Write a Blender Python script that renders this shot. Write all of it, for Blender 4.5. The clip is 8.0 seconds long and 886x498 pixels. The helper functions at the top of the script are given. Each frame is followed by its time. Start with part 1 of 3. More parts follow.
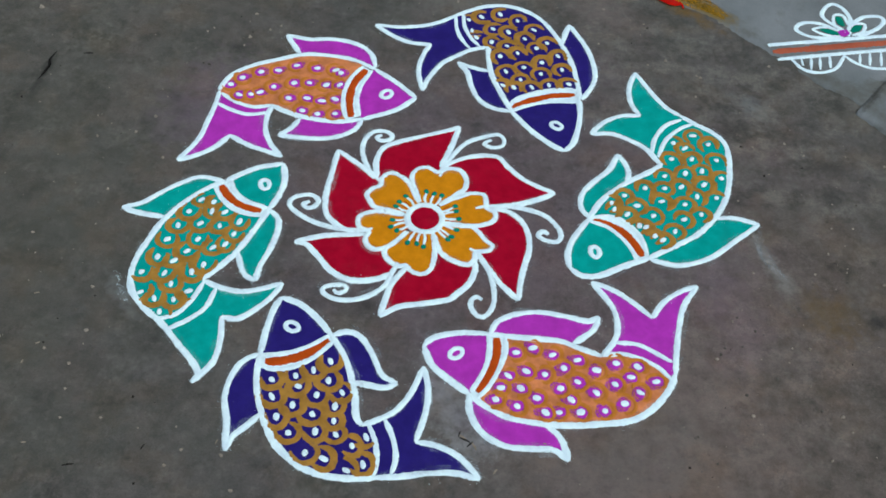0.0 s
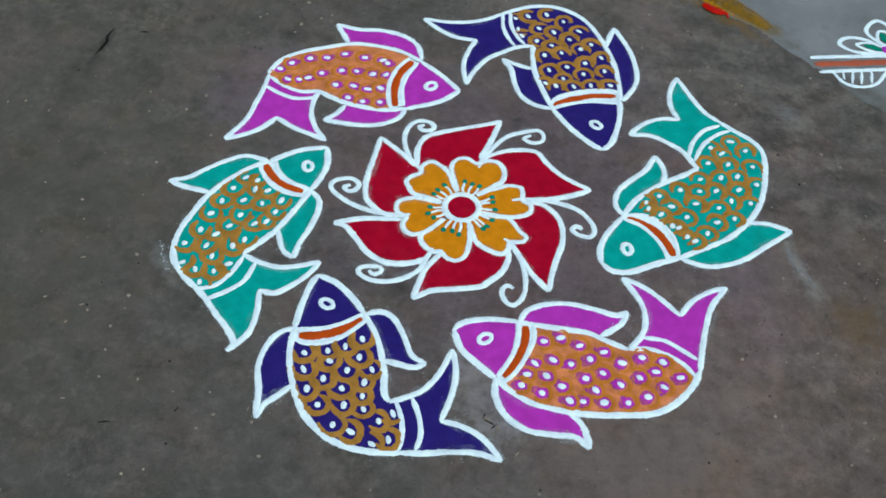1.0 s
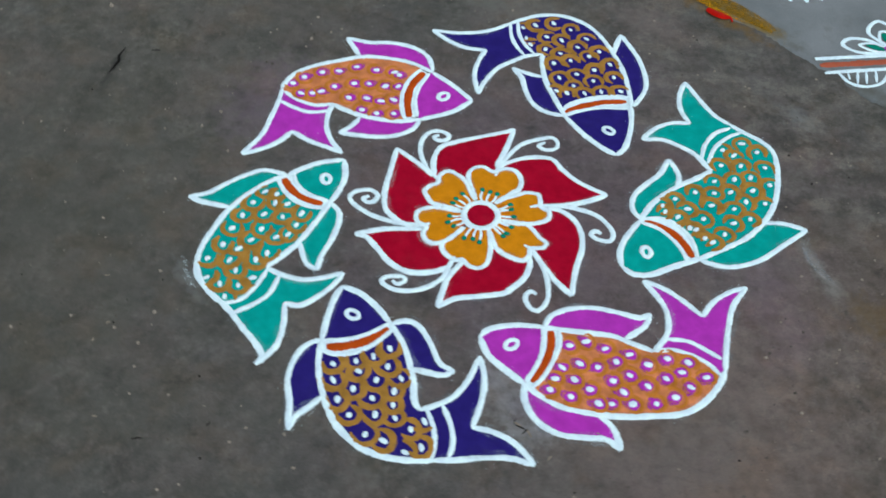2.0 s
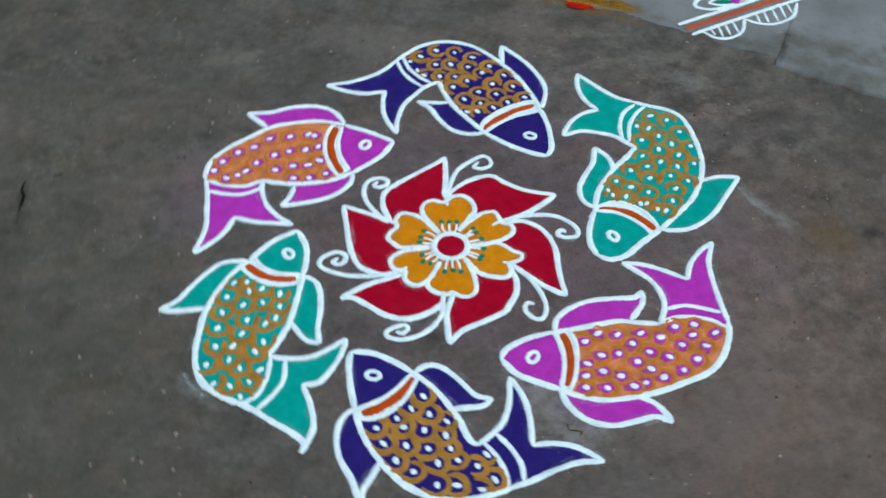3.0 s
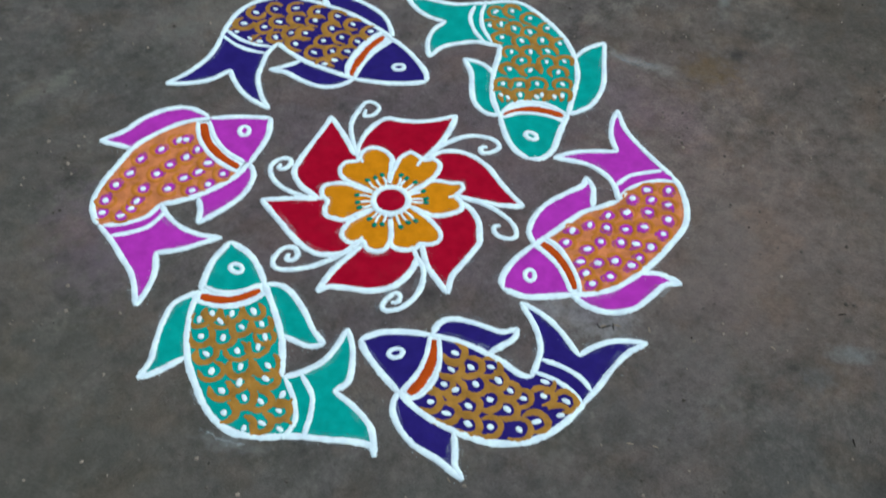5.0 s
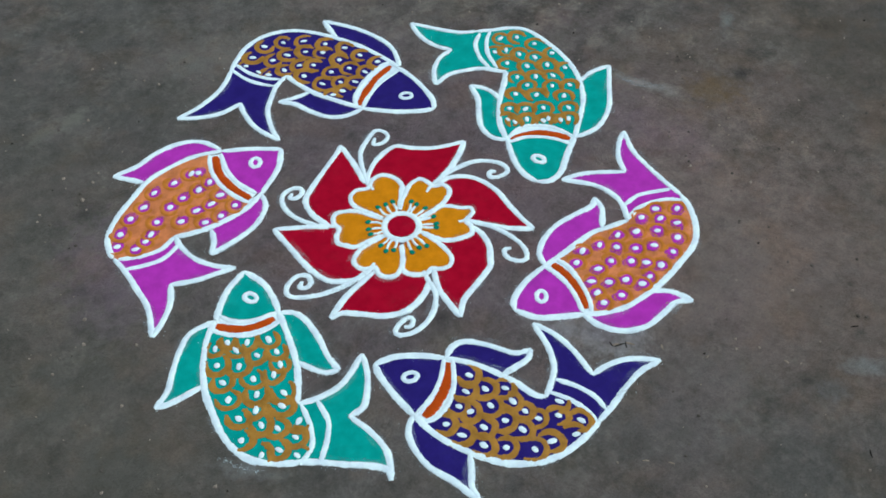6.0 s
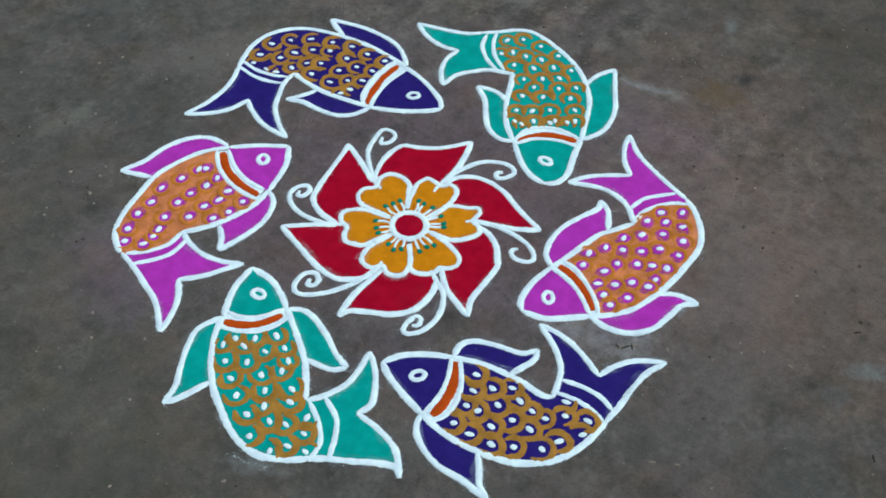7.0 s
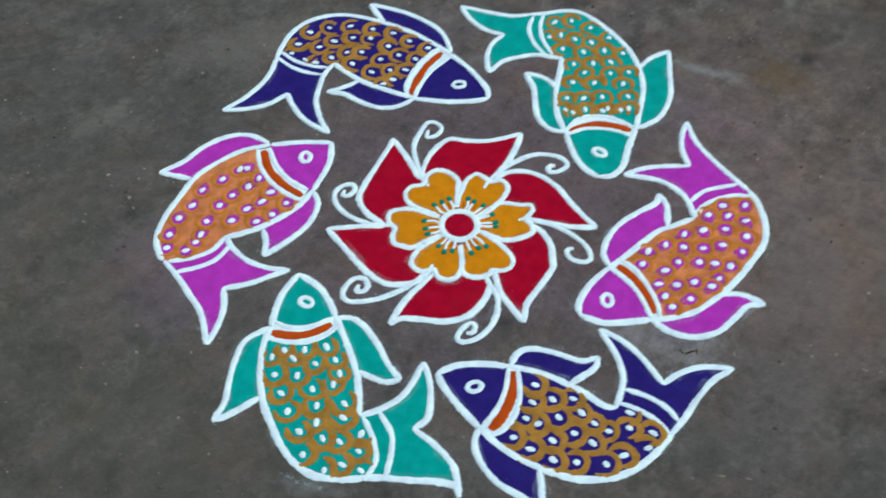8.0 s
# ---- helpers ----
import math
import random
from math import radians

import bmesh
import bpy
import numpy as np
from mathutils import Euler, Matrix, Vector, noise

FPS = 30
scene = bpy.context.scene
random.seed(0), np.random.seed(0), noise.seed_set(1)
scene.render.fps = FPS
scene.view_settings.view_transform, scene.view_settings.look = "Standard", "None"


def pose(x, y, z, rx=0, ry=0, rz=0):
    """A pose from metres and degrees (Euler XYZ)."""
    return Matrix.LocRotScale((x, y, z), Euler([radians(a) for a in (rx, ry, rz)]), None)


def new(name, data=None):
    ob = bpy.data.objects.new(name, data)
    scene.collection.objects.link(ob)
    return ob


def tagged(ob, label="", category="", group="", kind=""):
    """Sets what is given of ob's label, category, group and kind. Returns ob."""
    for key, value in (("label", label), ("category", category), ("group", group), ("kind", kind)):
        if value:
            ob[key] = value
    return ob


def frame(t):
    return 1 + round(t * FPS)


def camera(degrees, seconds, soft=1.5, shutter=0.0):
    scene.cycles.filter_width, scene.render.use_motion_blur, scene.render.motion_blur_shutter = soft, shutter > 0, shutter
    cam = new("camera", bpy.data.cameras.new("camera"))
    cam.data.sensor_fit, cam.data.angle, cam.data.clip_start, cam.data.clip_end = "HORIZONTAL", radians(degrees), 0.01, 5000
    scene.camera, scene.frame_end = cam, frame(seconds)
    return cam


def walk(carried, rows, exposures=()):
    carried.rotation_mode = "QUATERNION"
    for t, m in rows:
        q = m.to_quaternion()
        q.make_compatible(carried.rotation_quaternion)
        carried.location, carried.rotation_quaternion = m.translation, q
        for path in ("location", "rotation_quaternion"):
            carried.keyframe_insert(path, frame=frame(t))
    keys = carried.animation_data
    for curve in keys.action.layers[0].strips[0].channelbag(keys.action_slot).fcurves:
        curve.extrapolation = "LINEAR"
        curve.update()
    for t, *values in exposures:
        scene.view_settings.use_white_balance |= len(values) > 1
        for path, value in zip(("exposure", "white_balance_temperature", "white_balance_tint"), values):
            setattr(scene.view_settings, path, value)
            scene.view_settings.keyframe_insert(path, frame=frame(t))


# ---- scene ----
from mathutils.geometry import tessellate_polygon

cam = camera(44.19, 8.0, soft=1.65, shutter=0.4)
# seconds, x, y, z, tilt from straight down, lean, turn
PATH = [
    (0, 0.0556, -1.2970, 1.5606, 38.25, 5.42, 0.75),
    (0.5, 0.0503, -1.3148, 1.5664, 38.22, 5.48, 1.08),
    (0.8, 0.0484, -1.3454, 1.5402, 39.36, 5.74, 2.59),
    (1, 0.0631, -1.3581, 1.5667, 38.68, 6.17, 3.81),
    (1.2, 0.0596, -1.3563, 1.5543, 38.83, 7.19, 3.51),
    (1.5, 0.0780, -1.3755, 1.5677, 39.57, 6.34, 4.73),
    (1.7, 0.0701, -1.3760, 1.5665, 39.00, 6.57, 4.26),
    (2.8, -0.3252, -1.4127, 1.5600, 41.89, 2.27, -10.01),
    (3, -0.3789, -1.3732, 1.5469, 42.48, 2.50, -14.83),
    (3.1, -0.4286, -1.3568, 1.5216, 44.28, -0.50, -15.58),
    (3.2, -0.4582, -1.3270, 1.4951, 44.59, -4.26, -15.01),
    (3.3, -0.4789, -1.3006, 1.5009, 43.29, -4.55, -17.06),
    (3.5, -0.5283, -1.2659, 1.5314, 42.88, -1.95, -23.73),
    (3.8, -0.6590, -1.2103, 1.4929, 42.24, -1.35, -30.26),
    (4, -0.7397, -1.1535, 1.5062, 39.32, -3.22, -32.86),
    (4.2, -0.7818, -1.1189, 1.5089, 39.79, -2.52, -35.85),
    (4.5, -0.8495, -1.0591, 1.5014, 38.82, 1.99, -40.01),
    (4.7, -0.8404, -1.0485, 1.4998, 38.16, 4.00, -42.52),
    (5, -0.8211, -1.0601, 1.4966, 39.37, 2.70, -42.03),
    (5.2, -0.8192, -1.0727, 1.4918, 40.59, 0.68, -40.15),
    (6.5, -0.8446, -1.0821, 1.5046, 41.13, 0.20, -41.39),
    (7, -0.8676, -1.0589, 1.5051, 41.10, 2.03, -42.03),
    (7.3, -0.8823, -1.0282, 1.4999, 40.27, 1.63, -41.60),
    (7.5, -0.8721, -1.0090, 1.5054, 39.76, 0.96, -41.14),
    (7.8, -0.8583, -0.9687, 1.5046, 39.69, 1.40, -41.59),
    (8, -0.8215, -0.9441, 1.5021, 38.57, -0.93, -39.64),
]
walk(cam, [(t, pose(x, y, z, tilt, 0, turn) @ pose(0, 0, 0, 0, 0, lean)) for t, x, y, z, tilt, lean, turn in PATH],
     exposures=((0.0, -0.03), (1.7, 0.0), (4.0, 0.02), (5.0, 0.06), (6.3, 0.0), (8.0, 0.01)))

# ---- light: an overcast morning sky, no hard shadows ----
SUN_UP, SUN_ROUND = 58.0, 130.0
world = bpy.data.worlds.new("overcast_sky")
scene.world = world
world.use_nodes = True
wn, wl = world.node_tree.nodes, world.node_tree.links
sky = wn.new("ShaderNodeTexSky")
sky.sky_type, sky.sun_disc = "NISHITA", False
sky.sun_elevation, sky.sun_rotation = radians(SUN_UP), radians(SUN_ROUND)
sky.air_density, sky.dust_density = 1.0, 1.5
grey = wn.new("ShaderNodeHueSaturation")
grey.inputs["Saturation"].default_value = 0.45
wl.new(sky.outputs["Color"], grey.inputs["Color"])
wl.new(grey.outputs["Color"], wn["Background"].inputs["Color"])
wn["Background"].inputs["Strength"].default_value = 0.165
sun_data = bpy.data.lights.new("sun", "SUN")
sun_data.energy, sun_data.angle, sun_data.color = 1.3, radians(40), (0.85, 0.99, 1.03)
sun = new("sun", sun_data)
sun.matrix_world = pose(0, 0, 6, 90 - SUN_UP, 0, 180 - SUN_ROUND)

# ---- materials ----


def shader(name, rough=0.95, gloss=0.03):
    m = bpy.data.materials.new(name)
    m.use_nodes = True
    nt = m.node_tree
    b = nt.nodes["Principled BSDF"]
    b.inputs["Roughness"].default_value = rough
    b.inputs["Specular IOR Level"].default_value = gloss
    place = nt.nodes.new("ShaderNodeNewGeometry").outputs["Position"]
    return m, nt, b, place


def grain(nt, place, scale, detail=3.0, rough=0.6, stretch=None, seed=0.0):
    n = nt.nodes.new("ShaderNodeTexNoise")
    n.inputs["Scale"].default_value, n.inputs["Detail"].default_value = scale, detail
    n.inputs["Roughness"].default_value = rough
    if stretch or seed:
        mp = nt.nodes.new("ShaderNodeMapping")
        mp.inputs["Scale"].default_value = stretch or (1, 1, 1)
        mp.inputs["Location"].default_value = (seed, seed * 0.7, 0)
        nt.links.new(place, mp.inputs["Vector"])
        place = mp.outputs["Vector"]
    nt.links.new(place, n.inputs["Vector"])
    return n.outputs["Fac"]


def band(nt, value, low, high, a=0.0, b=1.0):
    r = nt.nodes.new("ShaderNodeMapRange")
    for key, v in (("From Min", low), ("From Max", high), ("To Min", a), ("To Max", b)):
        r.inputs[key].default_value = v
    nt.links.new(value, r.inputs["Value"])
    return r.outputs["Result"]


def mix(nt, fac, a, b, how="MIX"):
    n = nt.nodes.new("ShaderNodeMix")
    n.data_type, n.blend_type = "RGBA", how
    for key, v in ((0, fac), (6, a), (7, b)):
        if isinstance(v, bpy.types.NodeSocket):
            nt.links.new(v, n.inputs[key])
        elif key == 0:
            n.inputs[0].default_value = v
        else:
            n.inputs[key].default_value = (*v, 1)
    return n.outputs[2]


def bump(nt, b, height, strength, distance):
    n = nt.nodes.new("ShaderNodeBump")
    n.inputs["Strength"].default_value, n.inputs["Distance"].default_value = strength, distance
    nt.links.new(height, n.inputs["Height"])
    nt.links.new(n.outputs["Normal"], b.inputs["Normal"])


def product(nt, a, b):
    n = nt.nodes.new("ShaderNodeMath")
    n.operation = "MULTIPLY"
    for i, v in enumerate((a, b)):
        if isinstance(v, bpy.types.NodeSocket):
            nt.links.new(v, n.inputs[i])
        else:
            n.inputs[i].default_value = v
    return n.outputs[0]


EARTH = (0.080, 0.077, 0.068)


def powder(name, colour, worn=0.14, tint=0.09):
    """Loose coloured powder: grains, thicker and thinner drifts, specks of earth showing through."""
    m, nt, b, place = shader(name)
    dark = tuple(c * (1 - 1.6 * tint) for c in colour)
    light = tuple(min(1, c * (1 + tint) + 0.001) for c in colour)
    c = mix(nt, band(nt, grain(nt, place, 38, 4), 0.35, 0.65), dark, light)
    fine = grain(nt, place, 900, 2)
    c = mix(nt, band(nt, fine, 0.3, 0.7, 0.0, 0.30), c, tuple(v * 0.55 for v in colour))
    thin = product(nt, band(nt, grain(nt, place, 16, 5, 0.65, seed=3.1), 0.53, 0.74), band(nt, grain(nt, place, 330, 3, 0.7), 0.46, 0.60))
    c = mix(nt, product(nt, thin, worn), c, EARTH)
    nt.links.new(c, b.inputs["Base Color"])
    bump(nt, b, fine, 0.5, 0.0012)
    return m


def dusting(name, colour, patch, low, high, most=0.9, speck=520, clump=24):
    """Powder strewn so thinly that the surface shows between its grains."""
    m = powder(name, colour, 0.0, 0.12)
    nt = m.node_tree
    place = nt.nodes.new("ShaderNodeNewGeometry").outputs["Position"]
    drift = band(nt, grain(nt, place, clump, 4, 0.6, seed=patch), low, high)
    cover = product(nt, drift, band(nt, grain(nt, place, speck, 3, 0.7, seed=patch + 2), 0.40, 0.62, 0.15, 1.0))
    nt.links.new(product(nt, cover, most), nt.nodes["Principled BSDF"].inputs["Alpha"])
    return m


def spot(nt, place, x, y, rx, ry, turn, soft=0.55, fray=0.35, scale=26, ragged=None):
    """A stain with a frayed rim: 1 at its middle, 0 outside."""
    mp = nt.nodes.new("ShaderNodeMapping")
    mp.vector_type = "TEXTURE"
    mp.inputs["Location"].default_value = (x, y, 0)
    mp.inputs["Rotation"].default_value = (0, 0, radians(turn))
    mp.inputs["Scale"].default_value = (rx, ry, 1)
    nt.links.new(place, mp.inputs["Vector"])
    length = nt.nodes.new("ShaderNodeVectorMath")
    length.operation = "LENGTH"
    nt.links.new(mp.outputs["Vector"], length.inputs[0])
    add = nt.nodes.new("ShaderNodeMath")
    add.operation = "ADD"
    nt.links.new(length.outputs["Value"], add.inputs[0])
    nt.links.new(ragged or band(nt, grain(nt, place, scale, 5, 0.65, seed=x * 3 + y), 0.3, 0.7, -fray, fray), add.inputs[1])
    return band(nt, add.outputs[0], 1.0, 1.0 - soft)


def ground_material():
    m, nt, b, place = shader("trodden_earth", 0.9, 0.15)
    c = mix(nt, band(nt, grain(nt, place, 1.7, 4, 0.55), 0.36, 0.66), (0.099, 0.095, 0.083), (0.127, 0.121, 0.106))
    # the washed circle under the drawing, browner than the yard
    c = mix(nt, product(nt, spot(nt, place, 0.22, -0.02, 0.85, 0.80, 0, 0.7, 0.35, 5), 0.9), c, (0.158, 0.127, 0.120))
    # reddish and olive patches
    c = mix(nt, band(nt, grain(nt, place, 5.1, 6, 0.68, seed=5.0), 0.48, 0.64, 0, 0.6), c, (0.175, 0.143, 0.126))
    c = mix(nt, band(nt, grain(nt, place, 7.2, 6, 0.68, seed=9.4), 0.50, 0.66, 0, 0.5), c, (0.100, 0.096, 0.074))
    # the rougher, lumpy side: pale crusts, with shade in the hollows painted dark
    crust = spot(nt, place, 0.62, 0.36, 0.40, 0.74, 52, 0.7, 0.4, 6)
    pale = band(nt, grain(nt, place, 12, 7, 0.66, seed=1.9), 0.48, 0.62)
    c = mix(nt, product(nt, product(nt, crust, pale), 0.7), c, (0.270, 0.240, 0.200))
    hollow_shade = band(nt, grain(nt, place, 11, 7, 0.68, seed=6.1), 0.49, 0.60)
    c = mix(nt, product(nt, product(nt, crust, hollow_shade), 0.55), c, (0.058, 0.052, 0.042))
    rough = spot(nt, place, 0.60, -0.28, 0.30, 0.42, -10, 0.8, 0.4, 6)
    c = mix(nt, product(nt, product(nt, rough, band(nt, grain(nt, place, 20, 8, 0.74, seed=8.3), 0.48, 0.62)), 0.75), c, (0.270, 0.232, 0.212))
    c = mix(nt, product(nt, product(nt, rough, band(nt, grain(nt, place, 22, 8, 0.74, seed=3.7), 0.52, 0.64)), 0.45), c, (0.070, 0.060, 0.054))
    # pale dust in streaks and worn spots everywhere
    dust = product(nt, band(nt, grain(nt, place, 10, 6, 0.72, seed=2.2), 0.48, 0.68), band(nt, grain(nt, place, 75, 4, 0.72), 0.42, 0.68))
    c = mix(nt, product(nt, dust, 0.75), c, (0.268, 0.257, 0.218))
    # dark damp stains and scuffs
    c = mix(nt, product(nt, band(nt, grain(nt, place, 12, 7, 0.76, seed=7.7), 0.52, 0.66), 0.6), c, (0.043, 0.043, 0.037))
    # blotches a thumb wide, darker and paler
    c = mix(nt, band(nt, grain(nt, place, 26, 6, 0.70, seed=11.3), 0.47, 0.60, 0, 0.36), c, (0.60, 0.60, 0.60), "MULTIPLY")
    c = mix(nt, band(nt, grain(nt, place, 34, 6, 0.70, seed=4.9), 0.50, 0.64, 0, 0.24), c, (0.250, 0.222, 0.190))
    fine = grain(nt, place, 300, 4, 0.75)
    c = mix(nt, band(nt, fine, 0.38, 0.68, 0.0, 0.5), c, (0.056, 0.057, 0.049))
    ragged = band(nt, grain(nt, place, 40, 5, 0.65, seed=2.6), 0.3, 0.7, -0.5, 0.5)
    # single marks: wiped powder, a rusty patch, an oily spot, scraped and bluish places
    for x, y, rx, ry, turn, colour, much in (
            (0.490, 0.690, 0.140, 0.022, -36, (0.200, 0.110, 0.018), 0.7),
            (0.330, 0.640, 0.140, 0.080, -30, (0.215, 0.165, 0.145), 0.5),
            (0.560, -0.230, 0.200, 0.300, -20, (0.230, 0.194, 0.180), 0.3),
            (0.420, -0.500, 0.500, 0.330, -30, (0.205, 0.168, 0.148), 0.6),
            (-0.470, 0.250, 0.100, 0.180, -20, (0.200, 0.135, 0.185), 0.4),
            (0.560, -0.120, 0.080, 0.160, 0, (0.200, 0.150, 0.180), 0.35),
            (0.050, 0.480, 0.120, 0.080, 0, (0.150, 0.125, 0.140), 0.35),
            (-0.420, 0.560, 0.180, 0.120, 30, (0.088, 0.084, 0.070), 0.45),
            (0.020, 0.640, 0.260, 0.100, -20, (0.190, 0.172, 0.145), 0.5),
            (1.020, 0.150, 0.300, 0.220, -40, (0.082, 0.079, 0.068), 0.6),
            (-0.750, -0.150, 0.350, 0.500, 10, (0.096, 0.096, 0.080), 0.5),
            (0.632, 0.000, 0.090, 0.018, -66, (0.300, 0.330, 0.315), 0.30),
            (0.740, -0.125, 0.085, 0.060, -40, (0.134, 0.097, 0.046), 0.75),
            (0.826, -0.124, 0.035, 0.030, 0, (0.024, 0.028, 0.028), 0.75),
            (0.945, 0.012, 0.060, 0.018, 40, (0.203, 0.234, 0.230), 0.6),
            (0.645, 0.392, 0.050, 0.036, -30, (0.203, 0.211, 0.207), 0.6),
            (0.390, -0.750, 0.055, 0.024, -40, (0.214, 0.257, 0.265), 0.55),
            (0.310, -0.742, 0.040, 0.030, -40, (0.128, 0.152, 0.161), 0.6),
            (-0.322, 0.666, 0.055, 0.030, 20, (0.214, 0.211, 0.172), 0.6),
            (-0.390, 0.660, 0.060, 0.025, 10, (0.171, 0.170, 0.138), 0.55),
            (-0.055, 0.660, 0.110, 0.060, 30, (0.139, 0.140, 0.121), 0.6),
            (0.084, -0.385, 0.125, 0.055, -66, (0.330, 0.345, 0.345), 0.5),
            (0.122, -0.458, 0.060, 0.040, 0, (0.300, 0.310, 0.310), 0.4),
            (1.180, -0.240, 0.300, 0.240, -40, (0.078, 0.076, 0.064), 0.6),
            (0.660, -0.060, 0.050, 0.030, -60, (0.330, 0.345, 0.335), 0.45),
            (-0.497, -0.243, 0.070, 0.022, -50, (0.300, 0.330, 0.330), 0.4),
            (0.170, -0.100, 0.100, 0.060, -30, (0.128, 0.117, 0.115), 0.45),
            (-0.803, 0.290, 0.060, 0.012, 84, (0.019, 0.020, 0.017), 0.8)):
        c = mix(nt, product(nt, spot(nt, place, x, y, rx, ry, turn, 1.0, ragged=ragged), much), c, colour)
    # olive yard, and a purplish bloom of old powder inside the ring
    c = mix(nt, spot(nt, place, -0.85, 0.0, 0.60, 1.30, 0, 0.6, 0.4, 4), c, (1.0, 0.985, 0.94), "MULTIPLY")
    c = mix(nt, spot(nt, place, 0.10, 0.02, 0.56, 0.52, 0, 0.6, 0.4, 7), c, (1.02, 0.94, 1.05), "MULTIPLY")
    # warm and dark clouds a hand wide
    c = mix(nt, band(nt, grain(nt, place, 8.5, 5, 0.62, seed=13.1), 0.50, 0.62, 0, 0.5), c, (1.12, 0.98, 0.86), "MULTIPLY")
    c = mix(nt, band(nt, grain(nt, place, 9.5, 6, 0.66, seed=15.7), 0.50, 0.60, 0, 0.6), c, (0.74, 0.74, 0.72), "MULTIPLY")
    c = mix(nt, 1.0, c, (0.905, 0.928, 0.948), "MULTIPLY")
    # the browner, drier side of the yard
    c = mix(nt, product(nt, spot(nt, place, 0.80, -0.40, 0.85, 0.75, 0, 0.6, 0.4, 4), 0.9), c, (1.030, 0.945, 0.885), "MULTIPLY")
    nt.links.new(c, b.inputs["Base Color"])
    lump = grain(nt, place, 30, 10, 0.74)
    bump(nt, b, lump, 0.75, 0.016)
    return m


def cement_material(name="cement"):
    m, nt, b, place = shader(name, 0.85)
    c = mix(nt, band(nt, grain(nt, place, 5, 5, 0.6), 0.35, 0.66), (0.142, 0.159, 0.160), (0.214, 0.233, 0.236))
    c = mix(nt, band(nt, grain(nt, place, 14, 6, 0.7, seed=4.0), 0.54, 0.74, 0, 0.6), c, (0.110, 0.112, 0.095))
    for x, y, rx, ry, turn in ((1.02, 0.42, 0.14, 0.05, -40), (1.22, 0.30, 0.20, 0.07, -40), (0.93, 0.47, 0.06, 0.04, -40), (0.55, 0.70, 0.25, 0.03, -36), (0.80, 0.50, 0.12, 0.03, -36), (0.98, 0.335, 0.18, 0.075, -40), (1.22, 0.15, 0.26, 0.09, -40)):
        c = mix(nt, product(nt, spot(nt, place, x, y, rx, ry, turn, 0.9, 0.6, 22), 0.7), c, (0.088, 0.086, 0.066))
    c = mix(nt, product(nt, spot(nt, place, 0.906, 0.452, 0.080, 0.011, 57, 0.8, 0.5, 40), 0.8), c, (0.040, 0.038, 0.032))
    # turmeric rubbed thinly into the floor
    for x, y, rx, ry, turn in ((0.47, 0.742, 0.16, 0.034, -36), (0.58, 0.670, 0.07, 0.030, -36), (0.40, 0.800, 0.08, 0.034, -38)):
        c = mix(nt, product(nt, spot(nt, place, x, y, rx, ry, turn, 0.9, 0.45, 34), 0.75), c, (0.205, 0.128, 0.014))
    fine = grain(nt, place, 300, 3, 0.7)
    c = mix(nt, band(nt, fine, 0.35, 0.70, 0.0, 0.3), c, (0.10, 0.10, 0.10))
    nt.links.new(c, b.inputs["Base Color"])
    bump(nt, b, grain(nt, place, 60, 6, 0.65), 0.35, 0.006)
    return m


WHITE = powder("white_rice_powder", (0.74, 0.92, 0.99), 0.35, 0.08)
DUST = dusting("thin_white_dust", (0.50, 0.60, 0.63), 2.0, 0.46, 0.74, 0.50)
MAGENTA_DUST = dusting("thin_magenta_dust", (0.43, 0.036, 0.42), 5.0, 0.24, 0.50, 0.95, 420, 70)
PAINT = {
    "pink": powder("magenta_powder", (0.43, 0.036, 0.42)),
    "indigo": powder("indigo_powder", (0.021, 0.014, 0.148)),
    "green": powder("sea_green_powder", (0.0003, 0.325, 0.280)),
}
RED = powder("crimson_powder", (0.350, 0.0022, 0.020))
OCHRE = powder("ochre_powder", (0.61, 0.225, 0.006))
SCALE = powder("ochre_scale_powder", (0.37, 0.190, 0.036), 0.6, 0.16)
SCALE_PINK = powder("orange_scale_powder", (0.62, 0.215, 0.080), 0.2, 0.18)
OCHRE_LINE = powder("orange_ochre_powder", (0.52, 0.185, 0.030), 0.2, 0.14)
STRIPE = powder("faded_orange_powder", (0.42, 0.105, 0.055), 0.5)
RUST = powder("rust_orange_powder", (0.46, 0.066, 0.007))
LEAF = powder("leaf_green_powder", (0.002, 0.20, 0.13))
TURMERIC = dusting("turmeric_paste", (0.30, 0.160, 0.006), 1.0, 0.26, 0.52, 0.92, 300, 40)
TURMERIC_BRIGHT = dusting("bright_turmeric", (0.52, 0.25, 0.008), 3.0, 0.28, 0.50, 0.9, 300, 40)
KUMKUM = powder("red_kumkum", (0.46, 0.008, 0.004), 0.6, 0.15)
GROUND = ground_material()
CEMENT = cement_material()

# ---- makers ----


def part(name, bm, material, parent, label=""):
    me = bpy.data.meshes.new(name)
    bm.to_mesh(me)
    bm.free()
    me.materials.append(material)
    ob = new(name, me)
    ob.parent = parent
    return tagged(ob, label)


def smooth(points, step=0.0022, closed=False):
    """A flowing hand-drawn line through a few points."""
    p = [Vector(q) for q in points]
    n = len(p)
    out = []
    for i in range(n if closed else n - 1):
        if closed:
            a, b, c, d = p[i - 1], p[i], p[(i + 1) % n], p[(i + 2) % n]
        else:
            b, c = p[i], p[i + 1]
            a = p[i - 1] if i else b * 2 - c
            d = p[i + 2] if i + 2 < n else c * 2 - b
        k = max(2, int((c - b).length / step))
        for j in range(k):
            t = j / k
            out.append(0.5 * (2 * b + (c - a) * t + (2 * a - 5 * b + 4 * c - d) * t * t + (3 * b - a - 3 * c + d) * t ** 3))
    if not closed:
        out.append(p[-1].copy())
    return out


